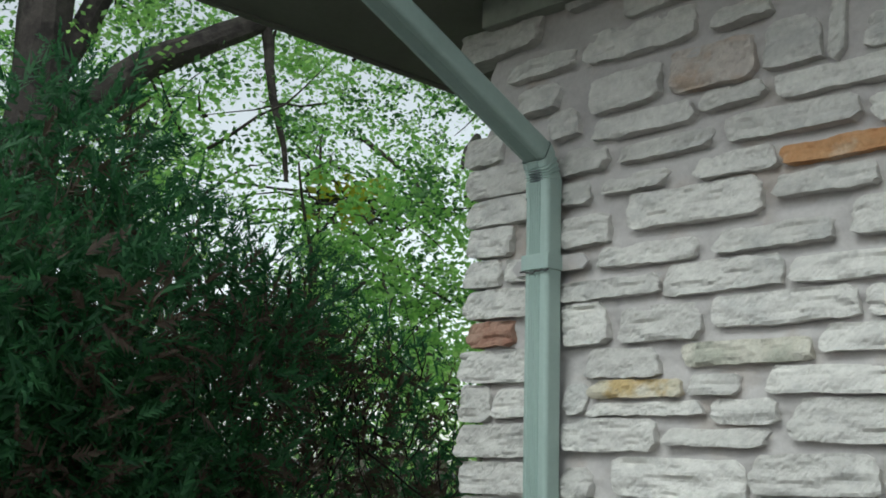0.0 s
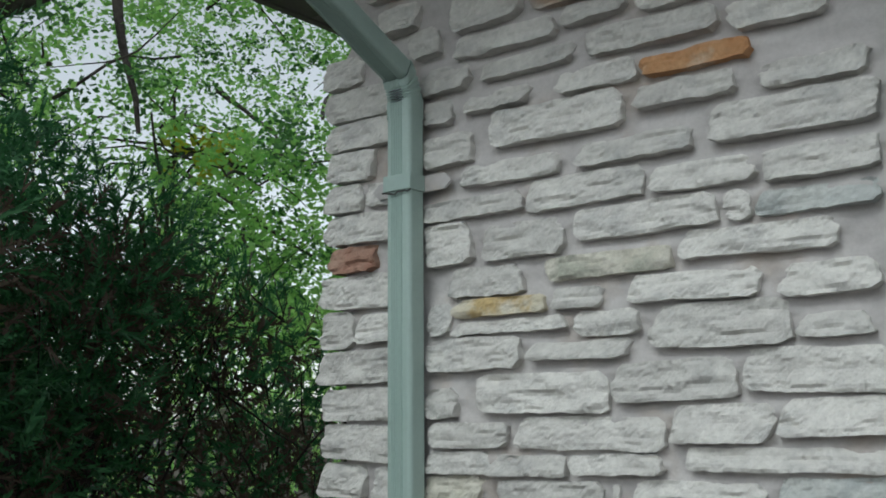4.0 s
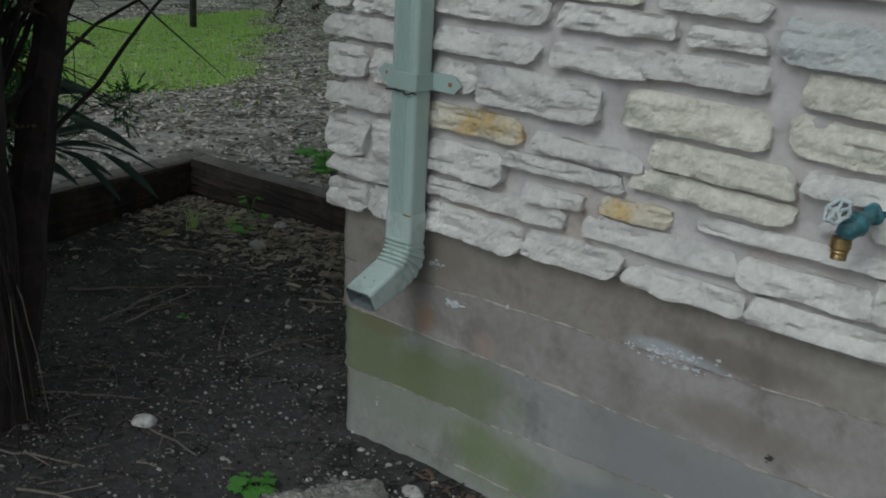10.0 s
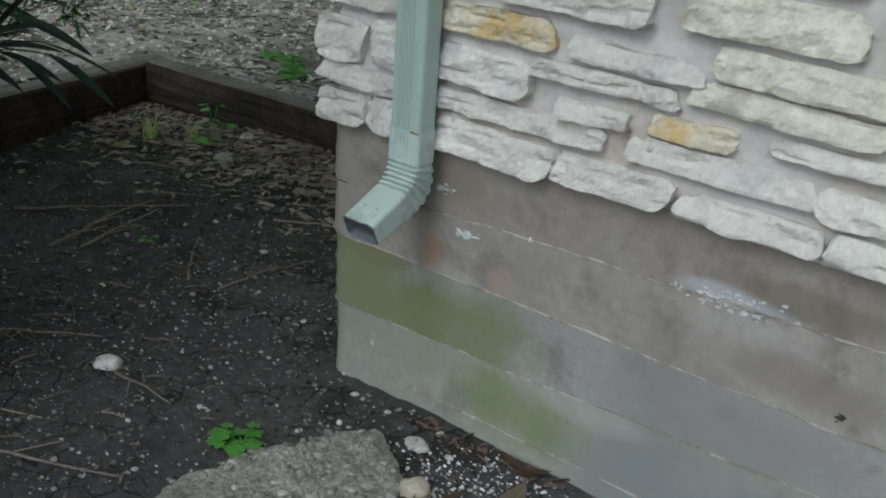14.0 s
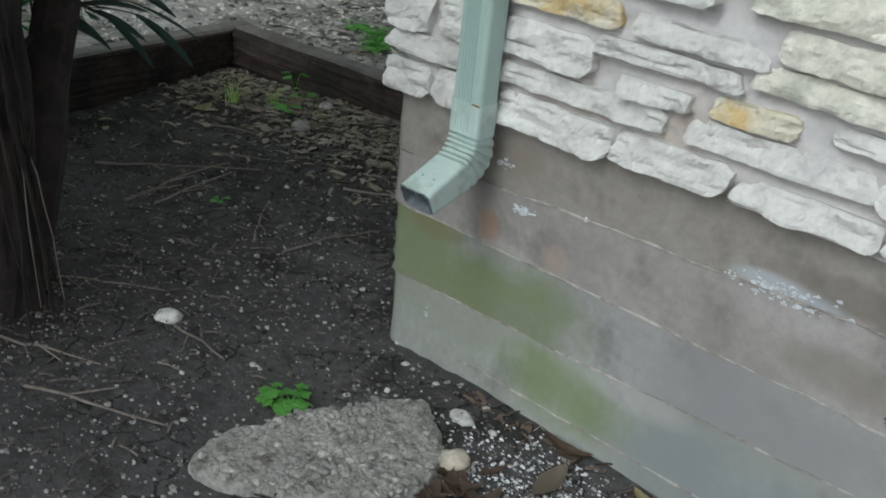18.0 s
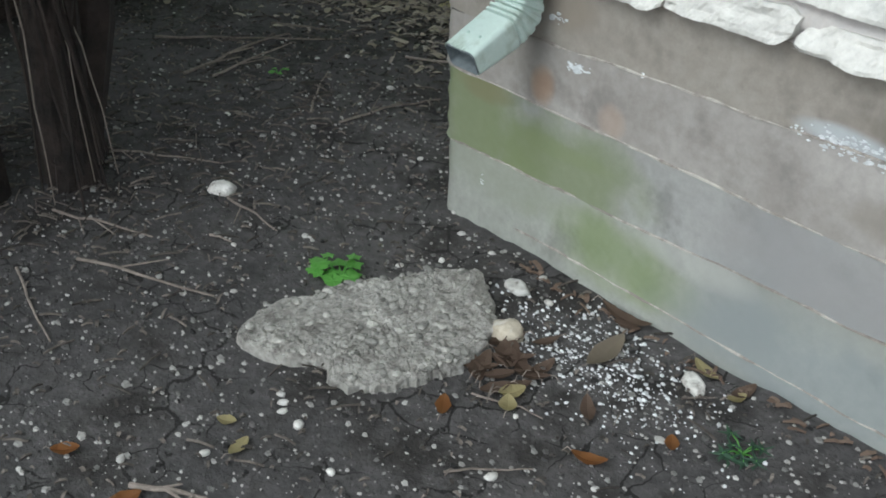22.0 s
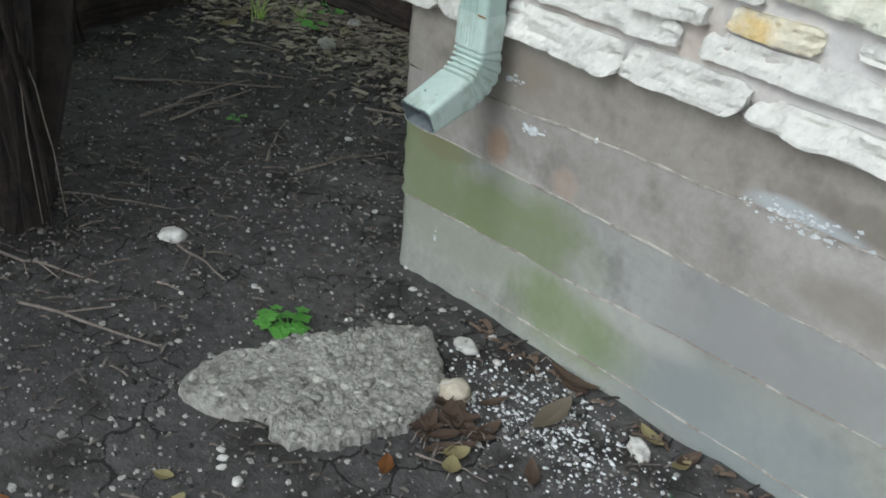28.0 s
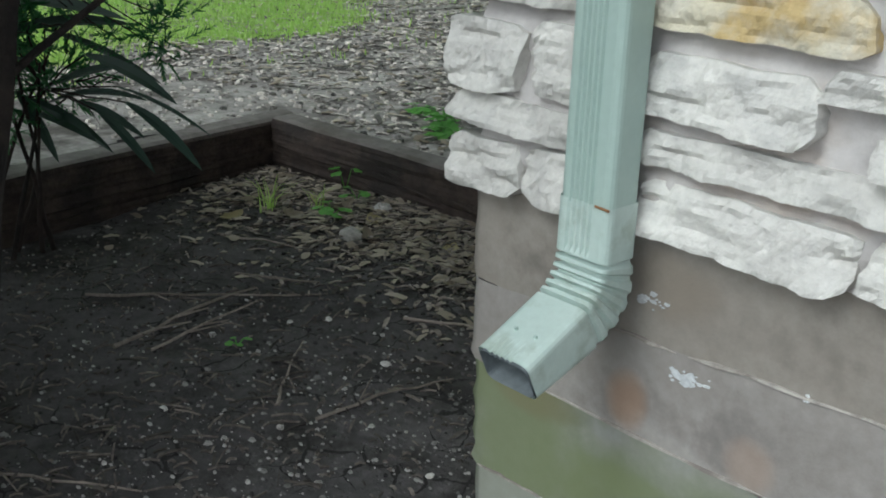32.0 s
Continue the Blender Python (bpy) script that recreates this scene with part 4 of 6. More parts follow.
# ---------------------------------------------------------------- hose bib
tap = thing("hose_bib", "teal painted garden tap with wheel handle and brass breaker", "tap")
bx, by, bz = BIB
part("wall_flange", tube([(bx + 0.012, 0.020, bz + 0.006), (bx + 0.012, 0.010, bz + 0.006)], [0.021, 0.018], 16), TEAL, tap)
part("inlet_pipe", tube([(bx + 0.012, 0.06, bz + 0.006), (bx + 0.011, by + 0.010, bz + 0.004)], [0.012, 0.013], 14), TEAL, tap)
part("valve_body", tube([(bx + 0.012, by + 0.022, bz + 0.002), (bx + 0.008, by + 0.008, bz), (bx, by - 0.004, bz - 0.006), (bx - 0.008, by - 0.010, bz - 0.024)], [0.016, 0.0235, 0.022, 0.0150], 16), TEAL, tap, smooth=True)
part("bonnet", tube([(bx + 0.004, by - 0.004, bz + 0.004), (bx - 0.006, by - 0.017, bz + 0.015)], [0.0145, 0.0115], 8), TEAL, tap)
part("stem", tube([(bx - 0.006, by - 0.016, bz + 0.014), (bx - 0.016, by - 0.028, bz + 0.023)], [0.005, 0.005], 10), BRASS, tap)
wheel_ax = Vector((-0.32, -0.70, 0.64)).normalized()
wc = Vector((bx - 0.017, by - 0.028, bz + 0.024))
s1 = wheel_ax.cross(Vector((0, 0, 1))).normalized()
s2 = wheel_ax.cross(s1)
pts = []
for k in range(36):
    a = 2 * math.pi * k / 36
    r = 0.0235 + 0.0022 * math.cos(6 * a)
    pts.append(wc + s1 * math.cos(a) * r + s2 * math.sin(a) * r)
handle = part("handle_rim", tube(pts + [pts[0]], [0.0036] * 37, 8), WHEEL, tap, "chipped pale wheel handle", smooth=True)
part("handle_hub", tube([wc - wheel_ax * 0.004, wc + wheel_ax * 0.006], [0.008, 0.0065], 12), WHEEL, handle)
for k in range(5):
    a = 2 * math.pi * k / 5
    part("spoke", tube([wc + (s1 * math.cos(a) + s2 * math.sin(a)) * 0.005, wc + (s1 * math.cos(a) + s2 * math.sin(a)) * 0.0235], [0.0032, 0.0028], 6), WHEEL, handle)
nz = Vector((0.02, -0.10, -1)).normalized()
np0 = Vector((bx - 0.008, by - 0.010, bz - 0.024))
part("vacuum_breaker", tube([np0 + nz * d for d in (0, 0.002, 0.020, 0.022, 0.024, 0.026)], [0.0155, 0.0180, 0.0180, 0.0155, 0.0155, 0.0165], 20), BRASS, tap, "aged brass vacuum breaker")
part("outlet_thread", tube([np0 + nz * d for d in (0.026, 0.030, 0.031, 0.033, 0.034, 0.036, 0.037, 0.040)], [0.0145, 0.0145, 0.0136, 0.0145, 0.0136, 0.0145, 0.0136, 0.0140], 20), BRASS, tap)
part("outlet_hole", tube([np0 + nz * 0.0395, np0 + nz * 0.0405], [0.0095, 0.0095], 16), WIRE, tap)
for ob in tap.children_recursive:      # the tap is drawn at full size: bring it to drawing units about its body
    ob.data.transform(Matrix.Translation(Vector(BIB) * UNIT) @ Matrix.Scale(0.68, 4) @ Matrix.Translation(Vector(BIB) * -UNIT))

# ---------------------------------------------------------------- the path and the turf beyond the timbers
def lawn_cover(x, y):
    """1 inside the lawn, 0 on the path, with a ragged border."""
    d = min(-2.42 - x + 0.25 * (y - 1.5) * (y < 1.5), 1.75 + 0.92 * (-2.4 - x) - y)
    return smooth(d + 0.35 * noise.noise((x * 2.2, y * 2.2, 3)) + 0.18 * noise.noise((x * 7, y * 7, 8)), -0.10, 0.40)
def cover_sheet(name, label, cat, mat, lift, x0, x1, y0, y1, step, keep):
    nx, ny = int((x1 - x0) / step), int((y1 - y0) / step)
    at = lambda i, j: (x0 + i * step, y0 + j * step)
    verts = [(*at(i, j), ground_z(*at(i, j)) + lift) for j in range(ny + 1) for i in range(nx + 1)]
    faces = [(j * (nx + 1) + i, j * (nx + 1) + i + 1, (j + 1) * (nx + 1) + i + 1, (j + 1) * (nx + 1) + i) for j in range(ny) for i in range(nx) if keep(*at(i + 0.5, j + 0.5))]
    return tagged(raw(name, verts, faces, mat, smooth=True), label, cat, kind="structure")
cover_sheet("path", "gritty grey dirt path strewn with chips", "path", PATH_DIRT, 0.004, -8.0, -0.08, -2.0, 7.0, 0.05, lambda x, y: outside(x, y) > 0.085)
cover_sheet("turf", "short green turf beyond the dirt path", "lawn", TURF, 0.008, -4.6, -2.2, -2.0, 6.0, 0.04, lambda x, y: outside(x, y) > 0.2 and lawn_cover(x, y) > 0.55)

# ---------------------------------------------------------------- timber edging
def timber(name, start, way, length, width, z0, z1, seed, label):
    """A weathered beam: split sides, worn upper edges, checks along the grain."""
    rng = random.Random(seed)
    t = thing(name, label, "garden timber", "garden timbers")
    side = Vector((-way.y, way.x)) if way.x > 0.5 else Vector((way.y, -way.x))
    n = int(length / 0.02)
    rings = []
    for i in range(n + 1):
        s = length * i / n
        c = start + way * s
        ring = []
        face = [(0, k / 26 * 0.93) for k in range(27)]
        for u, v in face + [(0.05, 0.97), (0.2, 1.0), (0.5, 1.0), (0.8, 1.0), (0.95, 0.97), (1, 0.85), (1, 0)]:
            d = width * u + 0.005 * noise.noise((s * 4, v * 5, seed))
            if u == 0:
                grain = noise.noise((s * 2.2, v * 17 + 2.2 * noise.noise((s * 3, v * 3, seed)), seed + 2))
                d += 0.006 * grain + 0.004 * noise.noise((s * 5, v * 34, seed + 4)) + 0.012 * max(0, noise.noise((s * 1.4, v * 9 + s * 1.2, seed + 7)) - 0.30)
            ring.append((c.x + side.x * d, c.y + side.y * d, z0 + (z1 - z0) * v + (0.004 * noise.noise((s * 5, u * 9, seed)) if v > 0.8 else 0)))
        rings.append(ring)
    bm = loft(rings)
    # upper faces take the paler grey, all others the dark brown
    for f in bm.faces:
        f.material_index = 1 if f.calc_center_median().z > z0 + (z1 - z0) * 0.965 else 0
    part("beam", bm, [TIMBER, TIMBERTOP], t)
    for k in range(9):
        s, v, l = rng.uniform(0.02, length * 0.8), rng.uniform(0.15, 0.85), rng.uniform(0.08, 0.3)
        pts = [start + way * (s + l * q / 5) for q in range(6)]
        part("splinter", tube([(p.x - side.x * 0.002, p.y - side.y * 0.002, z0 + (z1 - z0) * v + rng.uniform(-0.002, 0.002) - 0.006 * q) for q, p in enumerate(pts)], [0.001, 0.003, 0.004, 0.003, 0.003, 0.001], 5), TIMBER, t)
    return t
timber("edging_timber", BED + DIR_B * 0.0, DIR_B, 1.55, 0.085, -0.08, 0.104, 3, "dark weathered timber edging with split grain against the soil")
timber("edging_timber", BED - DIR_B * 0.0 - DIR_A * 0.09, DIR_A, 3.2, 0.085, -0.08, 0.100, 8, "dark grey-topped timber edging along the lawn side")


# ---------------------------------------------------------------- slab and stones on the soil
def lump(cx, cy, rx, ry, rz, seed, rough=0.18, sink=0.3, segs=(10, 7), turn=0.0, flat=1.0):
    """An uneven stone lying on the soil."""
    bm = bmesh.new()
    bmesh.ops.create_uvsphere(bm, u_segments=segs[0], v_segments=segs[1], radius=1.0)
    ca, sa = math.cos(turn), math.sin(turn)
    z0 = ground_z(cx, cy)
    for v in bm.verts:
        p = v.co.copy()
        k = 1 + rough * noise.noise((p.x * 1.6 + seed, p.y * 1.6, p.z * 1.6)) * 1.6 + rough * 0.5 * noise.noise((p.x * 4 + seed, p.y * 4, p.z * 4))
        p *= k
        p.z = max(-0.7, min(flat, p.z))
        x, y = p.x * rx, p.y * ry
        v.co = (cx + x * ca - y * sa, cy + x * sa + y * ca, z0 + rz * (p.z + 1 - 2 * sink))
    return bm

slab = thing("concrete_slab", "broken slab of weathered grey aggregate concrete lying on soil", "concrete slab")
SX, SY = 0.150, -0.275
outline = [(0.046, -0.462), (0.014, -0.404), (0.011, -0.365), (0.033, -0.330), (0.044, -0.251), (0.072, -0.204), (0.084, -0.146), (0.133, -0.088), (0.182, -0.120), (0.262, -0.196),
           (0.284, -0.267), (0.268, -0.326), (0.258, -0.370), (0.222, -0.414), (0.194, -0.420), (0.172, -0.398), (0.150, -0.411), (0.118, -0.446)]
def slab_radius(a):
    best = []
    for x, y in outline:
        best.append((math.atan2(y - SY, x - SX), math.hypot(x - SX, y - SY)))
    best.sort()
    best = [(best[-1][0] - 2 * math.pi, best[-1][1])] + best + [(best[0][0] + 2 * math.pi, best[0][1])]
    for (a0, r0), (a1, r1) in zip(best, best[1:]):
        if a0 <= a <= a1:
            return r0 + (r1 - r0) * (a - a0) / (a1 - a0)
    return 0.1
bm = bmesh.new()
rows, nA, nR = [], 240, 40
for j in range(nR + 6):
    row = []
    for i in range(nA):
        a = -math.pi + 2 * math.pi * i / nA
        r = slab_radius(a)
        q = min(1, j / nR)
        edge = 0.006 * noise.noise((math.cos(a) * 9, math.sin(a) * 9, 3)) + 0.004 * noise.noise((math.cos(a) * 25, math.sin(a) * 25, 6))
        x, y = SX + (r + edge) * q * math.cos(a), SY + (r + edge) * q * math.sin(a)
        z = 0.019 + 0.005 * noise.noise((x * 14, y * 14, 2)) - 0.009 * max(0, noise.noise((x * 46, y * 46, 5)) - 0.1) + 0.0035 * noise.noise((x * 90, y * 90, 5)) + 0.003 * noise.noise((x * 190, y * 190, 7)) - 0.006 * max(0, q - 0.85) / 0.15
        if j > nR:
            k = (j - nR) / 5
            z = z - k * 0.045 + 0.004 * noise.noise((a * 14, k * 6, 9))
            x += 0.010 * k * math.cos(a) + 0.004 * noise.noise((a * 12, k * 5, 4))
            y += 0.010 * k * math.sin(a) + 0.004 * noise.noise((a * 12, k * 5, 14))
        row.append(bm.verts.new((x, y, z)))
    rows.append(row)
for a, b in zip(rows, rows[1:]):
    for i in range(nA):
        k = (i + 1) % nA
        bm.faces.new((a[i], a[k], b[k], b[i]))
bmesh.ops.remove_doubles(bm, verts=bm.verts, dist=0.0005)
part("slab_body", bm, SLAB, slab)
rng = random.Random(21)
bm = bmesh.new()
for _ in range(800):
    a, q = rng.uniform(-math.pi, math.pi), math.sqrt(rng.random()) * 0.97
    r = slab_radius(a) * q
    c = Vector((SX + r * math.cos(a), SY + r * math.sin(a), 0.0175))
    s = 0.0012 + 0.0075 * rng.random() ** 3
    made = bmesh.ops.create_icosphere(bm, subdivisions=1, radius=1.0)
    rot = Euler((0, 0, rng.uniform(0, 6))).to_matrix()
    for v in made["verts"]:
        v.co = c + rot @ Vector((v.co.x * s * 1.3, v.co.y * s, v.co.z * s * 0.6)) * rng.uniform(0.8, 1.1)
tagged(part("aggregate", bm, AGG, slab, "pale pebbles set in the concrete"), kind="stuff")

def rock(name, label, cat, cx, cy, rx, ry, rz, mat, seed, turn=0.0, group="", **kw):
    ob = part(name, lump(cx, cy, rx, ry, rz, seed, turn=turn, **kw), mat, smooth=True)
    return tagged(ob, label, cat, group)
rock("rock", "rounded tan rock beside the concrete slab", "rock", 0.268, -0.164, 0.025, 0.019, 0.020, TAN_ROCK, 3, 0.6, segs=(18, 12))
rock("white_stone", "flat pale chalky stone on dark soil", "stone", -0.330, -0.250, 0.022, 0.017, 0.016, PEBBLE, 5, 0.8, segs=(16, 10), flat=0.75)
rock("flat_stone", "flat pale flake of stone near the wall", "stone", 0.500, -0.042, 0.026, 0.014, 0.007, PEBBLE, 6, -0.6, segs=(16, 10), flat=0.6)
rock("flat_stone", "flat grey flake of stone beside the slab", "stone", 0.196, -0.072, 0.024, 0.015, 0.007, PEBBLE, 9, -0.2, segs=(16, 10), flat=0.6)
rock("grey_stone", "grey stone at the foot of the timber", "stone", -1.10, 0.755, 0.022, 0.018, 0.014, PEBBLE, 12, 0.3)
rock("grey_stone", "grey stone half sunk in the litter", "stone", -1.02, 0.60, 0.028, 0.022, 0.017, AGG, 13, 0.3)
def pebble_row(*spots):
    for k, (x, y, s) in enumerate(spots):
        rock("pebble", "smooth pale pebble lying on bare soil", "pebble", x, y, s * 0.70, s * 0.50, s * 0.32, PEBBLE, 40 + k + x * 100, x * 37, "pebbles on the soil")
pebble_row((0.176, -0.480, 0.010), (0.192, -0.487, 0.011), (0.205, -0.497, 0.010), (0.238, -0.497, 0.013), (0.459, -0.380, 0.013), (0.120, -0.440, 0.007), (0.150, -0.690, 0.011), (0.205, -0.610, 0.011), (0.335, -0.520, 0.010))
pebble_row((-0.10, -0.46, 0.010), (-0.06, -0.40, 0.009), (-0.17, -0.33, 0.008), (0.03, -0.16, 0.010), (0.06, -0.10, 0.010), (0.02, -0.02, 0.011), (-0.04, 0.02, 0.010), (0.10, -0.03, 0.010), (0.20, -0.02, 0.011), (0.25, -0.06, 0.012))
pebble_row((-0.38, -0.20, 0.009), (-0.30, -0.02, 0.010), (-0.44, 0.02, 0.011), (-0.50, 0.26, 0.014), (-0.60, -0.07, 0.012), (-0.22, 0.10, 0.010), (-0.70, 0.30, 0.012), (-0.36, 0.36, 0.010), (-0.78, 0.12, 0.013), (0.40, -0.28, 0.007), (0.55, -0.30, 0.009))

# small chips scattered over the bed, thicker towards the wall's foot and the timbers
def scatter(name, label, mat, spots, seed, tall=0.45, cat="chips"):
    rng = random.Random(seed)
    verts, faces = [], []
    for x, y, s in spots:
        z = ground_z(x, y) + s * tall * 0.25 + (0.005 if outside(x, y) > 0.08 else 0.0)
        a, l = rng.uniform(0, math.pi), rng.uniform(0.55, 1.0)
        b = len(verts)
        for k in range(5):
            t = a + k * 1.2566
            rr = s * rng.uniform(0.7, 1.15)
            verts.append((x + rr * math.cos(t), y + rr * l * math.sin(t), z - s * 0.25))
            verts.append((x + rr * 0.7 * math.cos(t), y + rr * 0.7 * l * math.sin(t), z + s * tall * rng.uniform(0.6, 1.1)))
        faces.append(tuple(b + 2 * k + 1 for k in range(5)))
        faces += [(b + 2 * k, b + (2 * k + 2) % 10, b + (2 * k + 3) % 10, b + 2 * k + 1) for k in range(5)]
    return tagged(raw(name, verts, faces, mat), label, cat, kind="stuff")
rng = random.Random(5)
def spots(count, x0, x1, y0, y1, s0, s1, keep=lambda x, y: 1.0):
    out = []
    while len(out) < count:
        x, y = rng.uniform(x0, x1), rng.uniform(y0, y1)
        if rng.random() < keep(x, y) and (y < -0.0 or x < -0.075) and slab_radius(math.atan2(y - SY, x - SX)) < math.hypot(x - SX, y - SY):
            out.append((x, y, s0 + (s1 - s0) * rng.random() ** 2.5))
    return out
inside = lambda x, y: 1.0 if outside(x, y) < -0.01 else 0.0
scatter("perlite_chips", "white chips spilled on soil at the plinth", PERLITE, [(0.36 + rng.gauss(0, 0.085) + 0.3 * k, -0.10 + rng.gauss(0, 0.045) - 0.12 * k, 0.0009 + 0.0036 * rng.random() ** 2.4) for k in [max(0, rng.gauss(0, 0.24)) for _ in range(1150)]], 1)
scatter("pale_chips", "pale stone chips scattered on dark soil", GRIT, spots(7000, -1.6, 1.2, -1.2, 0.82, 0.0008, 0.0056, inside) + spots(6500, -0.6, 1.0, -1.0, 0.3, 0.0006, 0.0045, inside), 2)
scatter("large_chips", "flat pale flakes of stone strewn on the soil", GRIT, spots(420, -1.0, 1.0, -0.95, 0.3, 0.0045, 0.010, inside), 12, 0.35)
scatter("soil_crumbs", "dark crumbs of dry soil on the bed", CRUMB, spots(9000, -1.6, 1.1, -1.1, 0.82, 0.0015, 0.007, inside), 3)
scatter("mulch", "grey-brown mulch chips on the path", CHIP, [(x, y, s) for x, y, s in [(rng.uniform(-5.2, -0.1), rng.uniform(0.4, 4.6), 0.003 + 0.014 * rng.random() ** 2) for _ in range(24000)] if outside(x, y) > 0.08 and not (x > -0.1 and y > 0)], 4, 0.3)
scatter("path_stones", "pale stones scattered on the path", GRIT, [(x, y, s) for x, y, s in [(rng.uniform(-4.2, -0.1), rng.uniform(0.5, 4.0), 0.003 + 0.013 * rng.random() ** 3) for _ in range(5200)] if outside(x, y) > 0.1], 6, 0.5)

# slivers of bark and stalks
def slivers(name, label, mat, count, place, seed, l0, l1, w=0.0022):
    rng = random.Random(seed)
    verts, faces = [], []
    for _ in range(count):
        x, y = place(rng)
        a, l = rng.uniform(0, math.pi * 2), rng.uniform(l0, l1)
        z = ground_z(x, y) + rng.uniform(0.001, 0.006) + (0.005 if outside(x, y) > 0.08 else 0.0)
        dx, dy, ww = math.cos(a), math.sin(a), w * rng.uniform(0.5, 1.6)
        b = len(verts)
        up = rng.uniform(-0.1, 0.25)
        for s, h in ((0, 0), (0.5, 0.002), (1, 0)):
            for k in (-1, 1):
                verts.append((x + dx * l * s - dy * ww * k * (1 - 0.6 * abs(2 * s - 1)), y + dy * l * s + dx * ww * k, z + h + up * l * s * 0.4 + 0.0012))
            verts.append((x + dx * l * s, y + dy * l * s, z + h + up * l * s * 0.4 - 0.002))
        for q in (0, 3):
            faces += [(b + q, b + q + 1, b + q + 4, b + q + 3), (b + q + 1, b + q + 2, b + q + 5, b + q + 4), (b + q + 2, b + q, b + q + 3, b + q + 5)]
    return tagged(raw(name, verts, faces, mat), label, "litter", kind="stuff")
def by_timber(rng):
    while True:
        x, y = rng.uniform(-1.6, -0.1), 0.84 - abs(rng.gauss(0, 0.19))
        if outside(x, y) < -0.005:
            return x, y
def by_trunk(rng):
    while True:
        x, y = rng.gauss(-0.62, 0.22), rng.gauss(-0.45, 0.30)
        if outside(x, y) < 0:
            return x, y
slivers("bark_litter", "grey-brown bark slivers against the timbers", LITTER, 2300, by_timber, 3, 0.008, 0.042, 0.0035)
slivers("needle_litter", "brown stalks and needles under the juniper", BEDLITTER, 800, by_trunk, 4, 0.012, 0.048, 0.0014)
slivers("bed_litter", "thin broken stalks on the bare bed", BEDLITTER, 300, lambda r: (r.uniform(-1.4, 0.7), r.uniform(-0.9, 0.0)) if r.random() < 0.6 else (r.uniform(-1.3, -0.1), r.uniform(0, 0.7)), 5, 0.01, 0.05, 0.0012)
slivers("leaf_litter", "dry brown leaf shreds banked at the timbers", DRYLEAF, 950, by_timber, 8, 0.012, 0.040, 0.007)
slivers("path_litter", "grey twig scraps and bark strewn on the path", CHIP, 6000, lambda r: (r.uniform(-4.2, -0.3), r.uniform(0.95, 4.0)), 19, 0.012, 0.07, 0.005)
slivers("path_leaves", "dry leaf shreds blown over the path", DRYLEAF, 900, lambda r: (r.uniform(-3.6, -0.3), r.uniform(0.95, 3.2)), 27, 0.015, 0.045, 0.009)
slivers("wall_foot_litter", "brown leaf shreds along the plinth foot", BROWNLEAF, 75, lambda r: (r.uniform(0.15, 0.9), -abs(r.gauss(0.008, 0.014))), 9, 0.006, 0.028, 0.003)
slivers("bed_scraps", "small scraps of bark on the bare bed", BEDLITTER, 2200, lambda r: (r.uniform(-1.3, 0.8), r.uniform(-0.9, 0.0)) if r.random() < 0.5 else (r.uniform(-1.4, -0.1), r.uniform(0, 0.78)), 25, 0.004, 0.016, 0.0018)

def twig(x0, y0, x1, y1, r, seed, label="thin grey fallen twig on dark soil", forks=0):
    rng = random.Random(seed)
    t = thing("twig", label, "twig", "fallen twigs")
    pts = bend((x0, y0, 0), (x1, y1, 0), 7, rng, 0.004)
    pts = [(p.x, p.y, ground_z(p.x, p.y) + r * 1.4 + abs(p.z) * 0.3) for p in pts]
    part("stem", tube(pts, [r * (1 - 0.07 * k) for k in range(8)], 6), TWIG, t)
    for k in range(forks):
        b = Vector(pts[2 + k])
        a = math.atan2(y1 - y0, x1 - x0) + rng.choice((-1, 1)) * rng.uniform(0.4, 0.8)
        e = b + Vector((math.cos(a), math.sin(a), 0.1)) * rng.uniform(0.03, 0.08)
        part("side_shoot", tube([b, b.lerp(e, 0.5), e], [r * 0.6, r * 0.5, r * 0.3], 5), TWIG, t)
twig(-0.300, -0.258, -0.165, -0.253, 0.0026, 1, forks=1)
twig(-0.270, -0.540, -0.060, -0.432, 0.0028, 2, forks=1)
twig(-0.425, 0.070, -0.400, 0.310, 0.0030, 3, forks=1)
twig(-0.490, 0.050, -0.655, 0.215, 0.0024, 4)
twig(0.200, -0.705, 0.278, -0.650, 0.0040, 5, "pale split stick lying on the soil", 2)
twig(-0.215, -0.345, -0.175, -0.330, 0.0022, 6)
twig(-0.85, -0.02, -0.92, 0.30, 0.0040, 7, forks=2)
twig(-0.80, 0.02, -0.86, 0.27, 0.0030, 8, forks=2)
twig(-1.02, 0.32, -0.86, 0.40, 0.0034, 9)
twig(-1.10, 0.05, -0.80, 0.36, 0.0032, 10, forks=1)
twig(-0.62, -0.36, -0.42, -0.20, 0.0026, 11, forks=1)
twig(-0.44, -0.50, -0.26, -0.42, 0.0026, 12, forks=2)
twig(-0.30, -0.62, -0.10, -0.66, 0.0024, 13)
twig(-0.34, 0.36, -0.24, 0.46, 0.0022, 14)
twig(-0.13, 0.16, -0.10, 0.05, 0.0022, 15)
twig(-0.62, 0.40, -0.40, 0.52, 0.0030, 16, forks=1)
twig(0.42, -0.42, 0.48, -0.33, 0.0018, 17)
twig(0.33, -0.29, 0.42, -0.25, 0.0016, 18)
twig(-0.70, -0.60, -0.42, -0.74, 0.0030, 19, forks=2)
twig(-1.25, 0.42, -1.05, 0.50, 0.0030, 20)
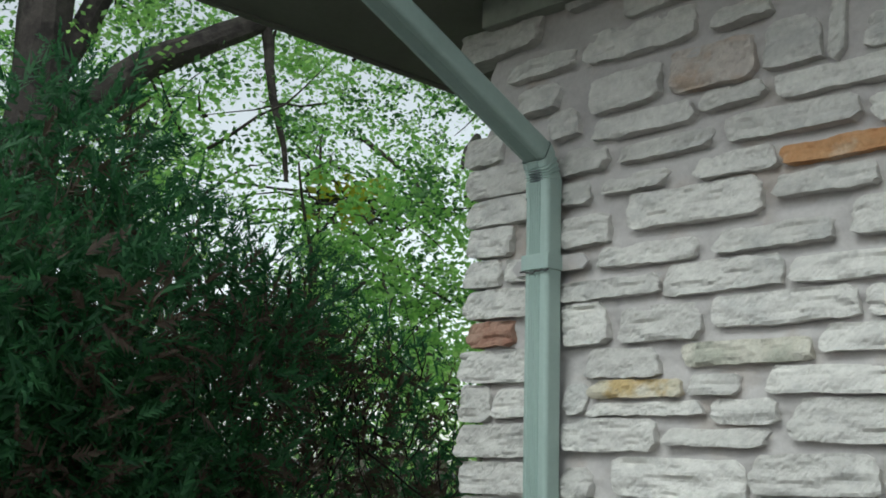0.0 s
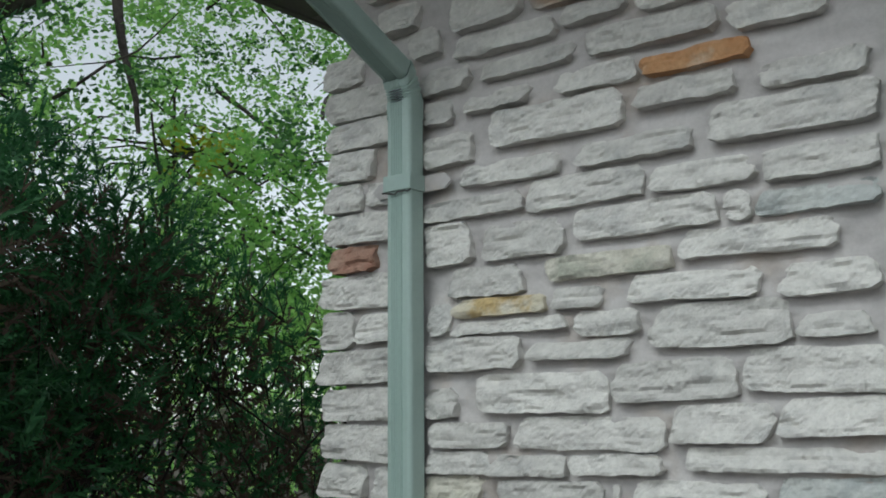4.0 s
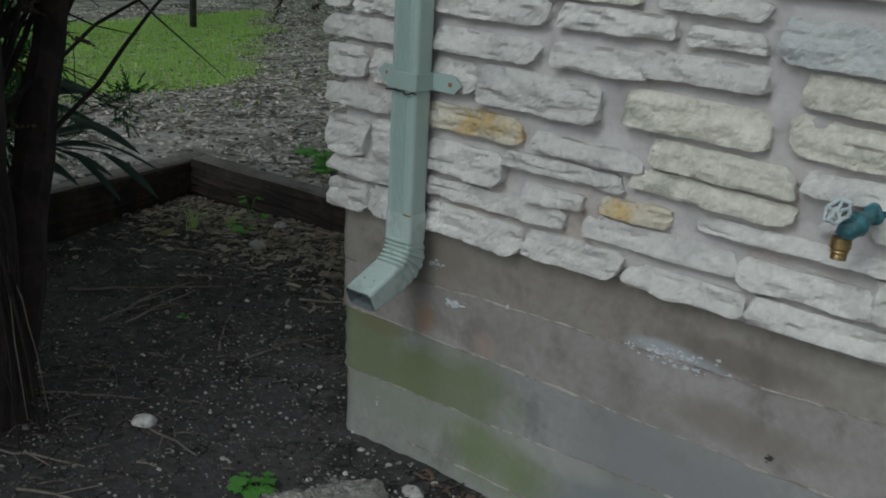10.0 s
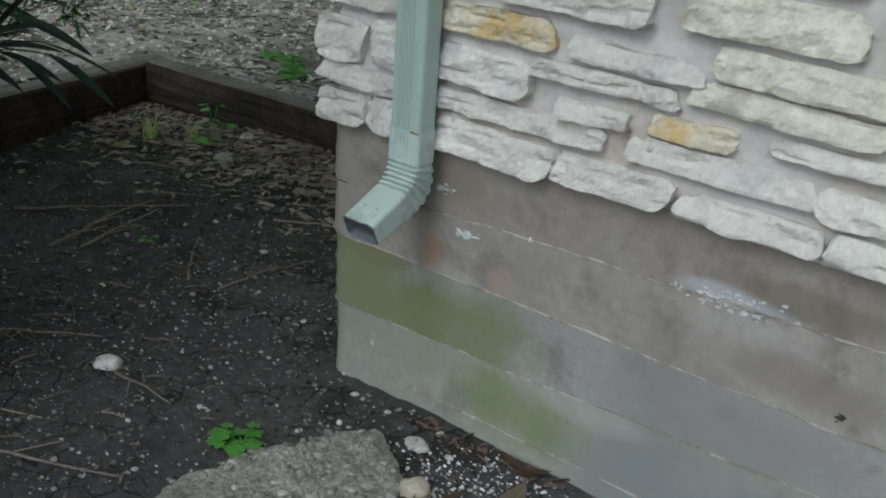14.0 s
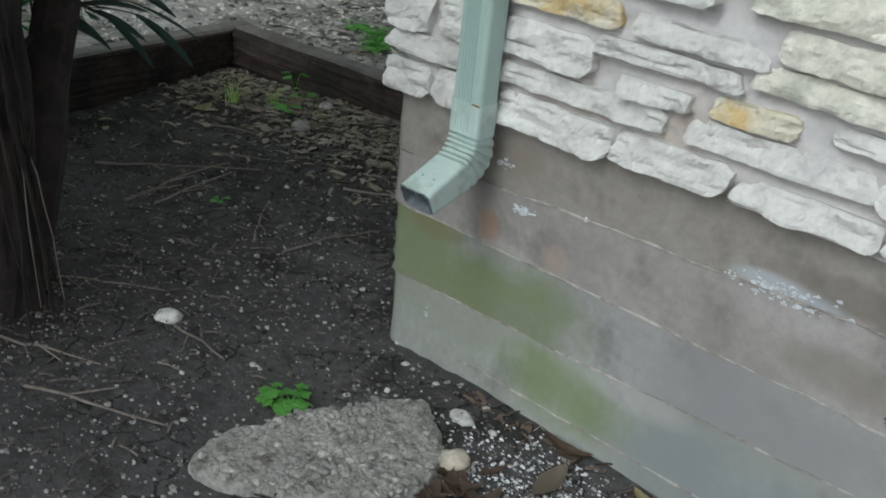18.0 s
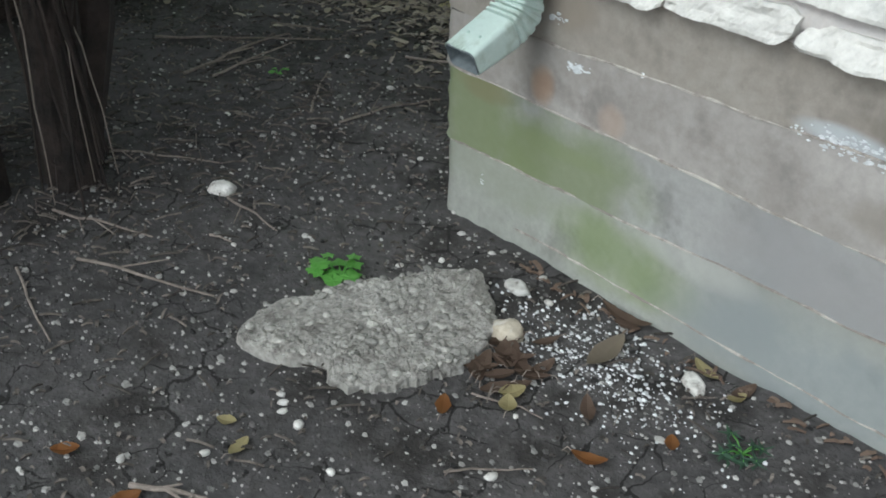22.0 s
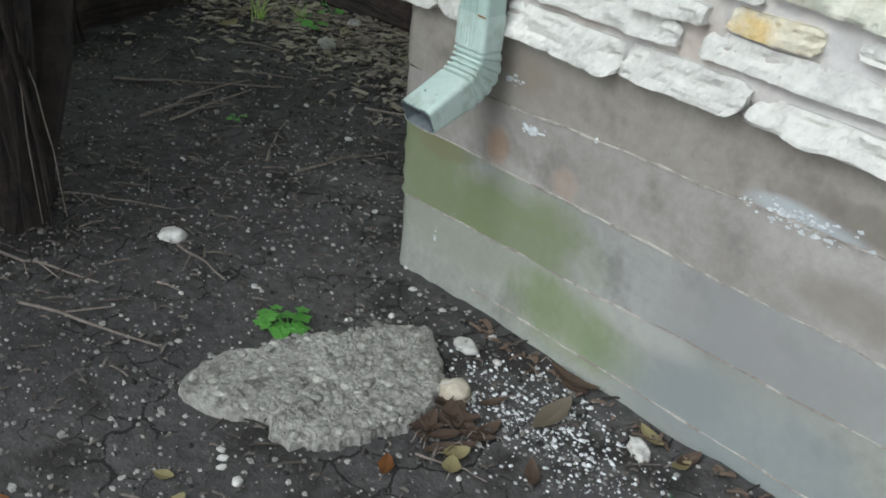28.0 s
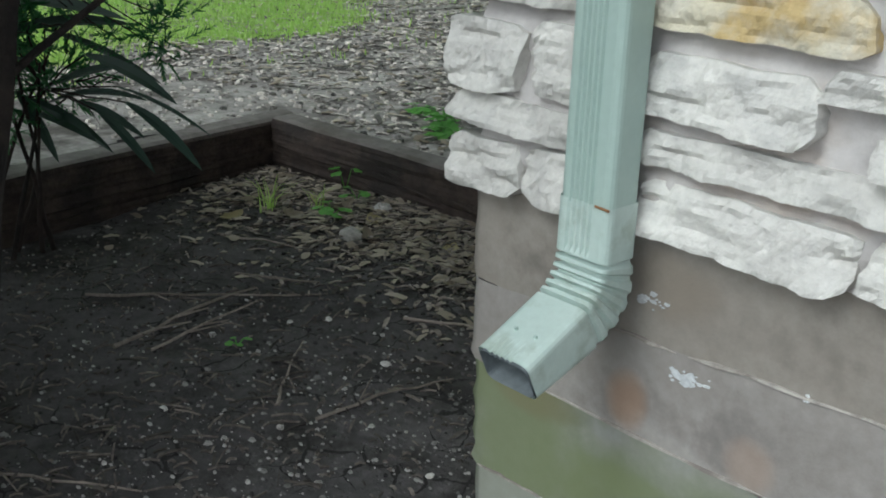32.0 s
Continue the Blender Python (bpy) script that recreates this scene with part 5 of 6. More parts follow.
for k, (x0, y0, x1, y1, r) in enumerate(((-2.23, 1.29, -2.10, 1.50, 0.006), (-2.90, 2.33, -2.88, 2.82, 0.012), (-1.95, 1.75, -1.80, 1.95, 0.007))):
    t = tagged(part("fallen_branch", tube([(x0 + (x1 - x0) * s / 6, y0 + (y1 - y0) * s / 6, ground_z(x0 + (x1 - x0) * s / 6, y0 + (y1 - y0) * s / 6) + r * 0.8 + 0.004 * math.sin(s * 2)) for s in range(7)], [r, r, r * 0.95, r * 0.9, r * 0.9, r * 0.8, r * 0.6], 8), AGG), "pale bare fallen branch lying on the path", "branch", "fallen branches")

def leaf_shape(length, width, lobes, curl, rng, n=8):
    """A curled leaf along x, with wavy margins and a raised fold; returned as rows of three points."""
    rows = []
    for i in range(n + 1):
        s = i / n
        w = width * math.sin(math.pi * min(1, s * 0.96 + 0.02)) ** 0.8 * (1 + lobes * math.sin(s * math.pi * 5))
        z = curl * length * (s - 0.5) ** 2
        rows.append([(length * (s - 0.5), -w, z + 0.25 * w), (length * (s - 0.5), 0, z), (length * (s - 0.5), w, z + 0.25 * w + rng.uniform(0, 0.1) * w)])
    return rows
def dry_leaf(x, y, length, width, turn, mat, seed, label, lobes=0.05):
    rng = random.Random(seed)
    t = thing("dry_leaf", label, "leaf", "fallen leaves")
    rows = leaf_shape(length, width, lobes, rng.uniform(0.3, 0.8), rng)
    ca, sa, z = math.cos(turn), math.sin(turn), ground_z(x, y) + 0.004
    put = lambda p, dz=0.0: (x + p[0] * ca - p[1] * sa, y + p[0] * sa + p[1] * ca, z + p[2] + dz)
    bm = bmesh.new()
    vs = [[bm.verts.new(put(p)) for p in r] for r in rows]
    for a, b in zip(vs, vs[1:]):
        for k in (0, 1):
            bm.faces.new((a[k], a[k + 1], b[k + 1], b[k]))
    bmesh.ops.solidify(bm, geom=bm.faces[:], thickness=0.0006)
    part("blade", bm, mat, t)
    part("stalk", tube([put((-length * 0.5, 0, rows[0][1][2])), put((-length * 0.62, 0.002, rows[0][1][2] + 0.002)), put((-length * 0.75, 0.004, 0.001))], [0.0008, 0.0007, 0.0006], 5), TWIG, t)
dry_leaf(0.385, -0.090, 0.092, 0.017, 1.72, DRYLEAF, 1, "long tan dry leaf on white chips")
dry_leaf(0.515, -0.272, 0.045, 0.010, 0.5, RUSSET, 2, "russet curled leaf on bare soil")
dry_leaf(0.560, -0.170, 0.030, 0.009, 2.2, RUSSET, 3, "small orange-brown leaf on soil")
dry_leaf(0.330, -0.340, 0.040, 0.010, 2.3, RUSSET, 4, "russet curled leaf on bare soil", 0.1)
dry_leaf(0.362, -0.248, 0.038, 0.013, 1.2, PALELEAF, 5, "pale yellow leaf lying beside the slab")
dry_leaf(0.378, -0.272, 0.034, 0.012, 2.3, PALELEAF, 6, "pale yellow leaf lying beside the slab")
dry_leaf(0.100, -0.735, 0.034, 0.011, 1.0, RUSSET, 7, "small orange-brown leaf on soil")
dry_leaf(0.225, -0.575, 0.036, 0.009, 1.9, PALELEAF, 8, "pale narrow leaf on dark soil")
dry_leaf(0.175, -0.560, 0.026, 0.009, 0.6, PALELEAF, 9, "small ochre leaf on dark soil")
dry_leaf(0.215, -0.720, 0.040, 0.012, 1.4, RUSSET, 10, "orange-brown leaf beside a stick")
for k, (x, y) in enumerate(((0.31, -0.215), (0.325, -0.235), (0.30, -0.24), (0.335, -0.20), (0.315, -0.135), (0.45, -0.20), (0.36, -0.015), (0.56, -0.02))):
    dry_leaf(x, y, 0.040 + 0.006 * (k % 3), 0.008 + 0.002 * (k % 2), k * 1.1, BROWNLEAF, 30 + k, "brown dry leaf in the litter beside the slab")
lr = random.Random(71)
for k in range(16):
    dry_leaf(0.305 + lr.uniform(-0.035, 0.05), -0.215 + lr.uniform(-0.05, 0.075), lr.uniform(0.040, 0.062), lr.uniform(0.009, 0.014), lr.uniform(0, 6.28), BROWNLEAF, 120 + k, "brown dry leaf in the heap beside the slab", 0.08)
dry_leaf(0.350, -0.004, 0.085, 0.012, 0.10, BROWNLEAF, 140, "long brown leaf lying along the plinth foot")
dry_leaf(0.495, -0.010, 0.050, 0.010, -0.3, PALELEAF, 141, "curled tan leaf at the plinth foot")
dry_leaf(0.560, -0.035, 0.030, 0.009, 1.2, PALELEAF, 142, "small pale leaf near the plinth")
for k, (x, y) in enumerate(((-1.26, 0.70), (-1.34, 0.66), (-1.18, 0.70), (-1.06, 0.70), (-0.95, 0.72), (-1.40, 0.58), (-0.82, 0.70), (-1.22, 0.60), (-0.70, 0.64), (-1.32, 0.50), (-0.98, 0.62), (-0.75, 0.74))):
    dry_leaf(x, y, 0.07 + 0.01 * (k % 3), 0.016 + 0.004 * (k % 2), k * 0.9, DRYLEAF if k % 3 else PALELEAF, 60 + k, "tan dry leaf banked against the timber", 0.12)

def weed(x, y, size, leaves, seed, label, mat=None, lobes=0.25, up=0.5):
    """A low weed: thin stalks that each carry a broad lobed leaf."""
    rng = random.Random(seed)
    t = thing("weed", label, "weed", "weeds")
    z = ground_z(x, y)
    for k in range(leaves):
        a = 2 * math.pi * k / leaves + rng.uniform(-0.4, 0.4)
        l = size * rng.uniform(0.5, 1.1)
        tip = Vector((x + math.cos(a) * l, y + math.sin(a) * l, z + l * up * rng.uniform(0.7, 1.3)))
        part("stalk", tube([(x, y, z), tip * 0.5 + Vector((x, y, z + l * up)) * 0.5, tip], [0.0013, 0.001, 0.0008], 5), WEED, t)
        bm = bmesh.new()
        c = bm.verts.new(tip)
        rim = []
        r0 = size * rng.uniform(0.28, 0.42)
        for q in range(15):
            b = 2 * math.pi * q / 15
            r = r0 * (1 + lobes * math.cos(5 * b))
            rim.append(bm.verts.new(tip + Vector((math.cos(b) * r, math.sin(b) * r, rng.uniform(-0.1, 0.1) * r0 - 0.2 * r0 * math.cos(b - a)))))
        for q in range(15):
            bm.faces.new((c, rim[q], rim[(q + 1) % 15]))
        part("leaf", bm, mat or WEED, t)
weed(0.000, -0.250, 0.036, 9, 1, "small bright green lobed weed behind the slab")
weed(-0.018, -0.268, 0.026, 6, 2, "small bright green seedling beside the slab")
weed(0.625, -0.115, 0.028, 8, 3, "dark green ferny weed near the plinth", leafy("fern_green", (0.022, 0.060, 0.036), (0.035, 0.08, 0.045), 0.3), 0.8, 0.3)
weed(-1.155, 0.655, 0.042, 5, 4, "broad bright green seedling leaves in the litter", None, 0.05, 0.6)
weed(-1.20, 0.76, 0.030, 4, 5, "broad bright green seedling leaves in the litter", None, 0.05, 0.7)
weed(-1.30, 0.805, 0.038, 4, 6, "pale green seedling hanging over the timber", None, 0.1, 1.6)
weed(-0.72, 0.13, 0.018, 4, 7, "tiny green seedling on dark soil", None, 0.1, 0.6)
for k, (x, y) in enumerate(((-1.27, 1.10), (-1.22, 1.04), (-1.33, 1.15), (-1.40, 1.20), (-1.46, 1.18))):
    weed(x, y, 0.040, 13, 80 + k, "small green weeds growing behind the timber", None, 0.3, 0.6)
def tuft(x, y, h, count, seed, label, mat=None, name="grass_tuft"):
    rng = random.Random(seed)
    t = thing(name, label, "grass", "grass tufts")
    z = ground_z(x, y)
    for k in range(count):
        a, l = rng.uniform(0, 6.28), h * rng.uniform(0.6, 1.1)
        lean = rng.uniform(0.15, 0.9)
        b = Vector((x + rng.gauss(0, 0.008), y + rng.gauss(0, 0.008), z))
        d = Vector((math.cos(a), math.sin(a), 0))
        side = Vector((-d.y, d.x, 0)) * h * 0.022
        bm = bmesh.new()
        rows = [[bm.verts.new(b + d * l * lean * s * s + Vector((0, 0, l * s * (1 - 0.35 * lean * s))) + side * sg * (1 - s) + d * 0.0008 * sg) for sg in (-1, 1)] for s in (0, 0.3, 0.6, 0.85, 1.0)]
        for p, q in zip(rows, rows[1:]):
            bm.faces.new((p[0], p[1], q[1], q[0]))
        part("blade", bm, mat or GRASS, t)
tuft(-1.30, 0.59, 0.10, 16, 1, "thin green grass tuft growing in the litter")
tuft(-1.22, 0.66, 0.07, 10, 2, "thin green grass tuft growing in the litter")

# ---------------------------------------------------------------- lawn beyond the path
rng = random.Random(77)
verts, faces = [], []
for _ in range(150000):
    d = rng.random() ** 1.8
    x, y = -2.2 - 5.5 * d, rng.uniform(-0.6, 4.6)
    if x < -4.6 or outside(x, y) < 0.15 or rng.random() > lawn_cover(x, y) ** 1.3 + 0.012:
        continue
    z, h, a = ground_z(x, y), rng.uniform(0.014, 0.040), rng.uniform(0, 6.28)
    w, k, n = rng.uniform(0.002, 0.0042) * (1 + 0.8 * d), rng.uniform(0.1, 0.6) * h, len(verts)
    ca, sa = math.cos(a), math.sin(a)
    verts += [(x - sa * w, y + ca * w, z - 0.004), (x + sa * w, y - ca * w, z - 0.004), (x + ca * k * 0.4 - sa * w * 0.7, y + sa * k * 0.4 + ca * w * 0.7, z + h * 0.55), (x + ca * k, y + sa * k, z + h)]
    faces += [(n, n + 1, n + 2), (n + 1, n + 3, n + 2)]
tagged(raw("lawn", verts, faces, GRASS), "patchy bright green lawn grass beyond the path", "grass", kind="stuff")


# ---------------------------------------------------------------- juniper beside the corner
juniper = thing("juniper", "dark green shaggy juniper with bare inner branches", "juniper", at=(-0.50, -0.46, 0))
def grown(name, pts, r0, r1, mat, parent, sides=8, seed=0, ridge=0.0):
    rng = random.Random(seed)
    n = len(pts)
    ob = part(name, tube(pts, [r0 + (r1 - r0) * k / (n - 1) for k in range(n)], sides, wobble=ridge, rng=rng), mat, None, smooth=ridge == 0)
    ob.parent = parent
    ob.matrix_parent_inverse = Matrix.Translation(-parent.location)
    return ob
rng = random.Random(31)
grown("trunk", bend((-0.515, -0.43, -0.03), (-0.62, -0.34, 1.25), 14, rng, 0.012), 0.046, 0.030, BARK, juniper, 22, 1, 0.16)
grown("trunk", bend((-0.575, -0.585, -0.03), (-0.84, -0.60, 1.25), 12, rng, 0.014), 0.068, 0.03, BARK, juniper, 18, 2, 0.16)
grown("trunk", bend((-0.56, -0.40, 0.02), (-0.90, 0.05, 1.3), 12, rng, 0.014), 0.045, 0.02, BARK, juniper, 14, 3, 0.14)
for k in range(16):                       # strips of bark hanging off the foot of the trunk
    a = rng.uniform(-2.4, 1.0)
    p = Vector((-0.54 + 0.06 * math.cos(a), -0.50 + 0.10 * math.sin(a), rng.uniform(0.15, 0.7)))
    q = Vector((p.x + 0.06 * math.cos(a) + rng.uniform(-0.03, 0.03), p.y + 0.06 * math.sin(a), rng.uniform(0.0, 0.06)))
    grown("bark_strip", bend(p, q, 7, rng, 0.008), 0.004 if k % 5 else 0.0016, 0.002 if k % 5 else 0.001, BARK if k % 5 else TWIG, juniper, 5, k)

# how high the bush reaches, from its near side to its far side behind the corner
def bush_top(s):
    return 1.98 - 0.34 * s - 0.11 * smooth(s, 0.2, 0.5)
clumps = []
while len(clumps) < 92:
    s = rng.random() ** 1.25
    d = rng.uniform(-0.45, 0.55)
    c = Vector((-0.80 - 0.55 * s + d * -0.6, -0.62 + 1.75 * s + d * 0.45, 0))
    top, low = bush_top(s), 1.12 - 0.22 * s
    c.z = low + (top - low) * rng.random() ** 0.8
    if c.x > -0.46 and c.y > -0.5:
        continue
    clumps.append(c)
for k in range(30):                       # the near skirt, towards the open side
    s = rng.random()
    clumps.append(Vector((-0.42 - 0.35 * s + rng.uniform(-0.1, 0.1), -0.95 + 0.75 * s + rng.uniform(-0.1, 0.1), 1.12 + rng.random() * 0.55)))
for k in range(16):                       # the side away from the house: unseen, added to shade the bed
    clumps.append(Vector((rng.uniform(-1.45, -0.62), rng.uniform(-1.75, -0.95), rng.uniform(0.55, 1.6))))
for k in range(26):                       # low boughs behind the trunks, thickened to darken the bed
    clumps.append(Vector((rng.uniform(-1.6, -0.85), rng.uniform(-0.85, -0.22), rng.uniform(0.5, 1.0))))
for k in range(40):                       # boughs over the bed, on the trunks' open side, added to shade the soil
    clumps.append(Vector((rng.uniform(-1.75, -0.62), rng.uniform(-1.6, -0.25), rng.uniform(0.72, 1.25))))
for k in range(110):                      # unseen mass away from the house, added to block light from the bed
    clumps.append(Vector((rng.uniform(-1.75, -0.38), rng.uniform(-1.95, -0.86), rng.uniform(0.30, 1.75))))
clumps += [Vector((-1.30, 1.05, 0.92)), Vector((-1.12, 1.20, 1.0)), Vector((-1.45, 1.15, 0.85)), Vector((-1.05, 0.95, 1.1))]
for k, c in enumerate(clumps[:38]):
    st = Vector((-0.60, -0.42, rng.uniform(0.35, 0.9)))
    mid = st.lerp(c, 0.5) + Vector((rng.uniform(-0.1, 0.1), rng.uniform(-0.1, 0.1), -0.06))
    pts = bend(st, mid, 5, rng, 0.014)
    pts += bend(pts[-1], c, 5, rng, 0.014)[1:]
    grown("branch", pts, rng.uniform(0.004, 0.010), 0.0015, BARK, juniper, 6, k)
for k in range(60):                       # dead inner twigs
    c = clumps[k % 38]
    st = Vector((-0.60, -0.42, 0.5)).lerp(c, rng.uniform(0.4, 0.9))
    e = st + Vector((rng.uniform(-0.3, 0.3), rng.uniform(-0.3, 0.35), rng.uniform(-0.3, 0.15)))
    grown("inner_twig", bend(st, e, 6, rng, 0.012), 0.004, 0.0009, BARK, juniper, 5, k)

def sprays(cs, per, radius, seed, size=1.0):
    """Feathery juniper sprays: a thin stem with short scale-leaved side shoots."""
    r = np.random.RandomState(seed)
    verts, faces = [], []
    for c in cs:
        for _ in range(per):
            o = r.normal(size=3)
            o /= np.linalg.norm(o) + 1e-6
            p = np.array(c) + o * radius * r.rand() ** 0.45 * np.array([1, 1, 0.8])
            d = o * 0.7 + r.normal(size=3) * 0.45 + np.array([0, 0, 0.25])
            d /= np.linalg.norm(d)
            s = np.cross(d, r.normal(size=3))
            s /= np.linalg.norm(s) + 1e-6
            l = r.uniform(0.05, 0.11) * size
            for k in range(13):
                f = (k + 0.3) / 13
                sg = 1 if k % 2 else -1
                b = p + d * l * f
                tip = b + (s * sg * 0.75 + d * 0.9 + r.normal(size=3) * 0.25) * l * 0.34 * (1.15 - f)
                w = np.cross(tip - b, o)
                w = w / (np.linalg.norm(w) + 1e-6) * 0.0042 * size
                n = len(verts)
                verts += [b - w, b + w, tip]
                faces.append((n, n + 1, n + 2))
            n = len(verts)
            verts += [p - s * 0.0016, p + s * 0.0016, p + d * l]
            faces.append((n, n + 1, n + 2))
    return verts, faces
def add_foliage(name, cs, per, radius, seed, mat, parent, size=1.0):
    v, f = sprays(cs, per, radius, seed, size)
    ob = raw(name, v, f, mat)
    ob.parent = parent
    ob.matrix_parent_inverse = Matrix.Translation(-parent.location)
    return tagged(ob, kind="stuff")
dense = [c for c in clumps if c.y < 0.15 or c.z > 1.5 and c.y < 0.5]
open_side = [c for c in clumps if c not in dense]
add_foliage("foliage", dense, 64, 0.19, 1, CEDAR, juniper)
add_foliage("foliage", open_side, 17, 0.20, 3, CEDAR, juniper)
for k in range(150):                      # fine brown twigs that show between the sprays
    c = open_side[k % len(open_side)] if k % 3 else dense[k % len(dense)]
    st = c + Vector((rng.uniform(-0.12, 0.2), rng.uniform(-0.15, 0.1), rng.uniform(-0.25, 0.0)))
    e = st + Vector((rng.uniform(-0.18, 0.18), rng.uniform(-0.18, 0.22), rng.uniform(0.08, 0.34)))
    grown("inner_twig", bend(st, e, 6, rng, 0.010), 0.0028, 0.0007, BARK, juniper, 4, k)
add_foliage("inner_foliage", [c + Vector((0.05, -0.02, -0.12)) for c in clumps[::2]], 30, 0.2, 2, BROWNCEDAR, juniper)

# the blade-leaved shrub under the juniper, in front of the timber
blades = thing("blade_shrub", "dark shrub with long narrow drooping leaves", "shrub", at=(-1.38, 0.12, -0.02))
rng = random.Random(9)
HUB = Vector((-1.36, 0.12, 0.30))
for k in range(5):
    b = Vector((-1.38 + rng.uniform(-0.08, 0.06), 0.10 + rng.uniform(-0.12, 0.06), -0.03))
    e = HUB + Vector((rng.uniform(-0.14, 0.10), rng.uniform(-0.08, 0.06), rng.uniform(-0.02, 0.32)))
    grown("cane", bend(b, e, 6, rng, 0.010), 0.006, 0.0025, BARK, blades, 6, k)
def blade_leaf(b, tip, w0, sag):
    """A long leaf on a thin stalk, folded along its rib and arching to its tip."""
    b, tip = Vector(b), Vector(tip)
    grown("leaf_stalk", bend(HUB.lerp(b, 0.1), b, 4, rng, 0.004), 0.0022, 0.0014, BARK, blades, 5, 1)
    d = tip - b
    side = d.cross(Vector((0.75, -0.35, 0.55))).normalized()
    up = side.cross(d).normalized()
    bm = bmesh.new()
    rows = []
    for s in (0, 0.08, 0.2, 0.35, 0.5, 0.65, 0.8, 0.92, 1.0):
        c = b + d * s + Vector((0, 0, sag * 4 * s * (1 - s)))
        w = w0 * math.sin(math.pi * min(1, 0.06 + 0.92 * s)) ** 0.8 * (1 if s < 1 else 0.05)
        rows.append([bm.verts.new(c - side * w + up * 0.35 * w), bm.verts.new(c), bm.verts.new(c + side * w + up * 0.35 * w)])
    for p, q in zip(rows, rows[1:]):
        for i in (0, 1):
            bm.faces.new((p[i], p[i + 1], q[i + 1], q[i]))
    ob = part("leaf", bm, BLADE)
    ob.parent = blades
    ob.matrix_parent_inverse = Matrix.Translation(-blades.location)
blade_leaf((-1.17, 0.12, 0.395), (-0.925, 0.16, 0.345), 0.012, 0.012)
blade_leaf((-1.36, 0.12, 0.300), (-1.060, 0.16, 0.390), 0.010, 0.010)
blade_leaf((-1.36, 0.12, 0.270), (-1.025, 0.16, 0.333), 0.008, 0.020)
blade_leaf((-1.23, 0.12, 0.300), (-1.045, 0.16, 0.262), 0.009, 0.010)
blade_leaf((-1.145, 0.12, 0.30), (-1.015, 0.16, 0.205), 0.009, 0.010)
blade_leaf((-1.03, 0.12, 0.335), (-0.855, 0.16, 0.248), 0.010, 0.012)
blade_leaf((-1.06, 0.12, 0.357), (-0.820, 0.16, 0.313), 0.004, 0.010)
blade_leaf((-1.405, 0.12, 0.240), (-1.24, 0.16, 0.214), 0.015, 0.014)
blade_leaf((-1.63, 0.12, 0.432), (-1.08, 0.16, 0.464), 0.015, 0.015)
blade_leaf((-1.50, 0.12, 0.270), (-1.42, 0.16, 0.132), 0.012, 0.010)
for k in range(6):
    a = rng.uniform(1.6, 5.2)
    b = HUB + Vector((rng.uniform(-0.12, 0.04), rng.uniform(-0.06, 0.06), rng.uniform(-0.06, 0.30)))
    l = rng.uniform(0.16, 0.28)
    blade_leaf(b, b + Vector((math.cos(a) * l, math.sin(a) * l, rng.uniform(-0.16, 0.06))), rng.uniform(0.008, 0.013), 0.014)
# low juniper sprigs that hang beside it
for k, c in enumerate(((-1.04, 0.20, 0.42), (-1.02, 0.20, 0.475), (-1.10, 0.22, 0.435), (-1.19, 0.20, 0.41), (-1.24, 0.16, 0.44))):
    grown("inner_twig", bend(Vector((-1.45, 0.05, 0.56)), c, 7, rng, 0.012), 0.0032, 0.0010, BARK, juniper, 5, k)
for k in range(26):
    b = Vector((-1.50 + rng.uniform(-0.1, 0.25), rng.uniform(-0.05, 0.22), rng.uniform(0.25, 0.5)))
    grown("inner_twig", bend(b, b + Vector((rng.uniform(-0.12, 0.24), rng.uniform(-0.08, 0.1), rng.uniform(-0.08, 0.16))), 6, rng, 0.010), 0.0022, 0.0007, BARK, juniper, 4, k)
add_foliage("low_foliage", [Vector((-1.04, 0.20, 0.42)), Vector((-1.02, 0.20, 0.475)), Vector((-1.10, 0.22, 0.435)), Vector((-1.19, 0.2, 0.44))], 14, 0.045, 11, CEDAR, juniper, 0.55)

# the dark skirt of the juniper behind it
rng = random.Random(57)
skirt = [Vector((-1.45 + rng.uniform(-0.18, 0.14), rng.uniform(-0.16, 0.22), rng.uniform(0.20, 0.62))) for _ in range(26)]
add_foliage("low_skirt", skirt, 26, 0.10, 21, CEDAR, juniper, 0.8)

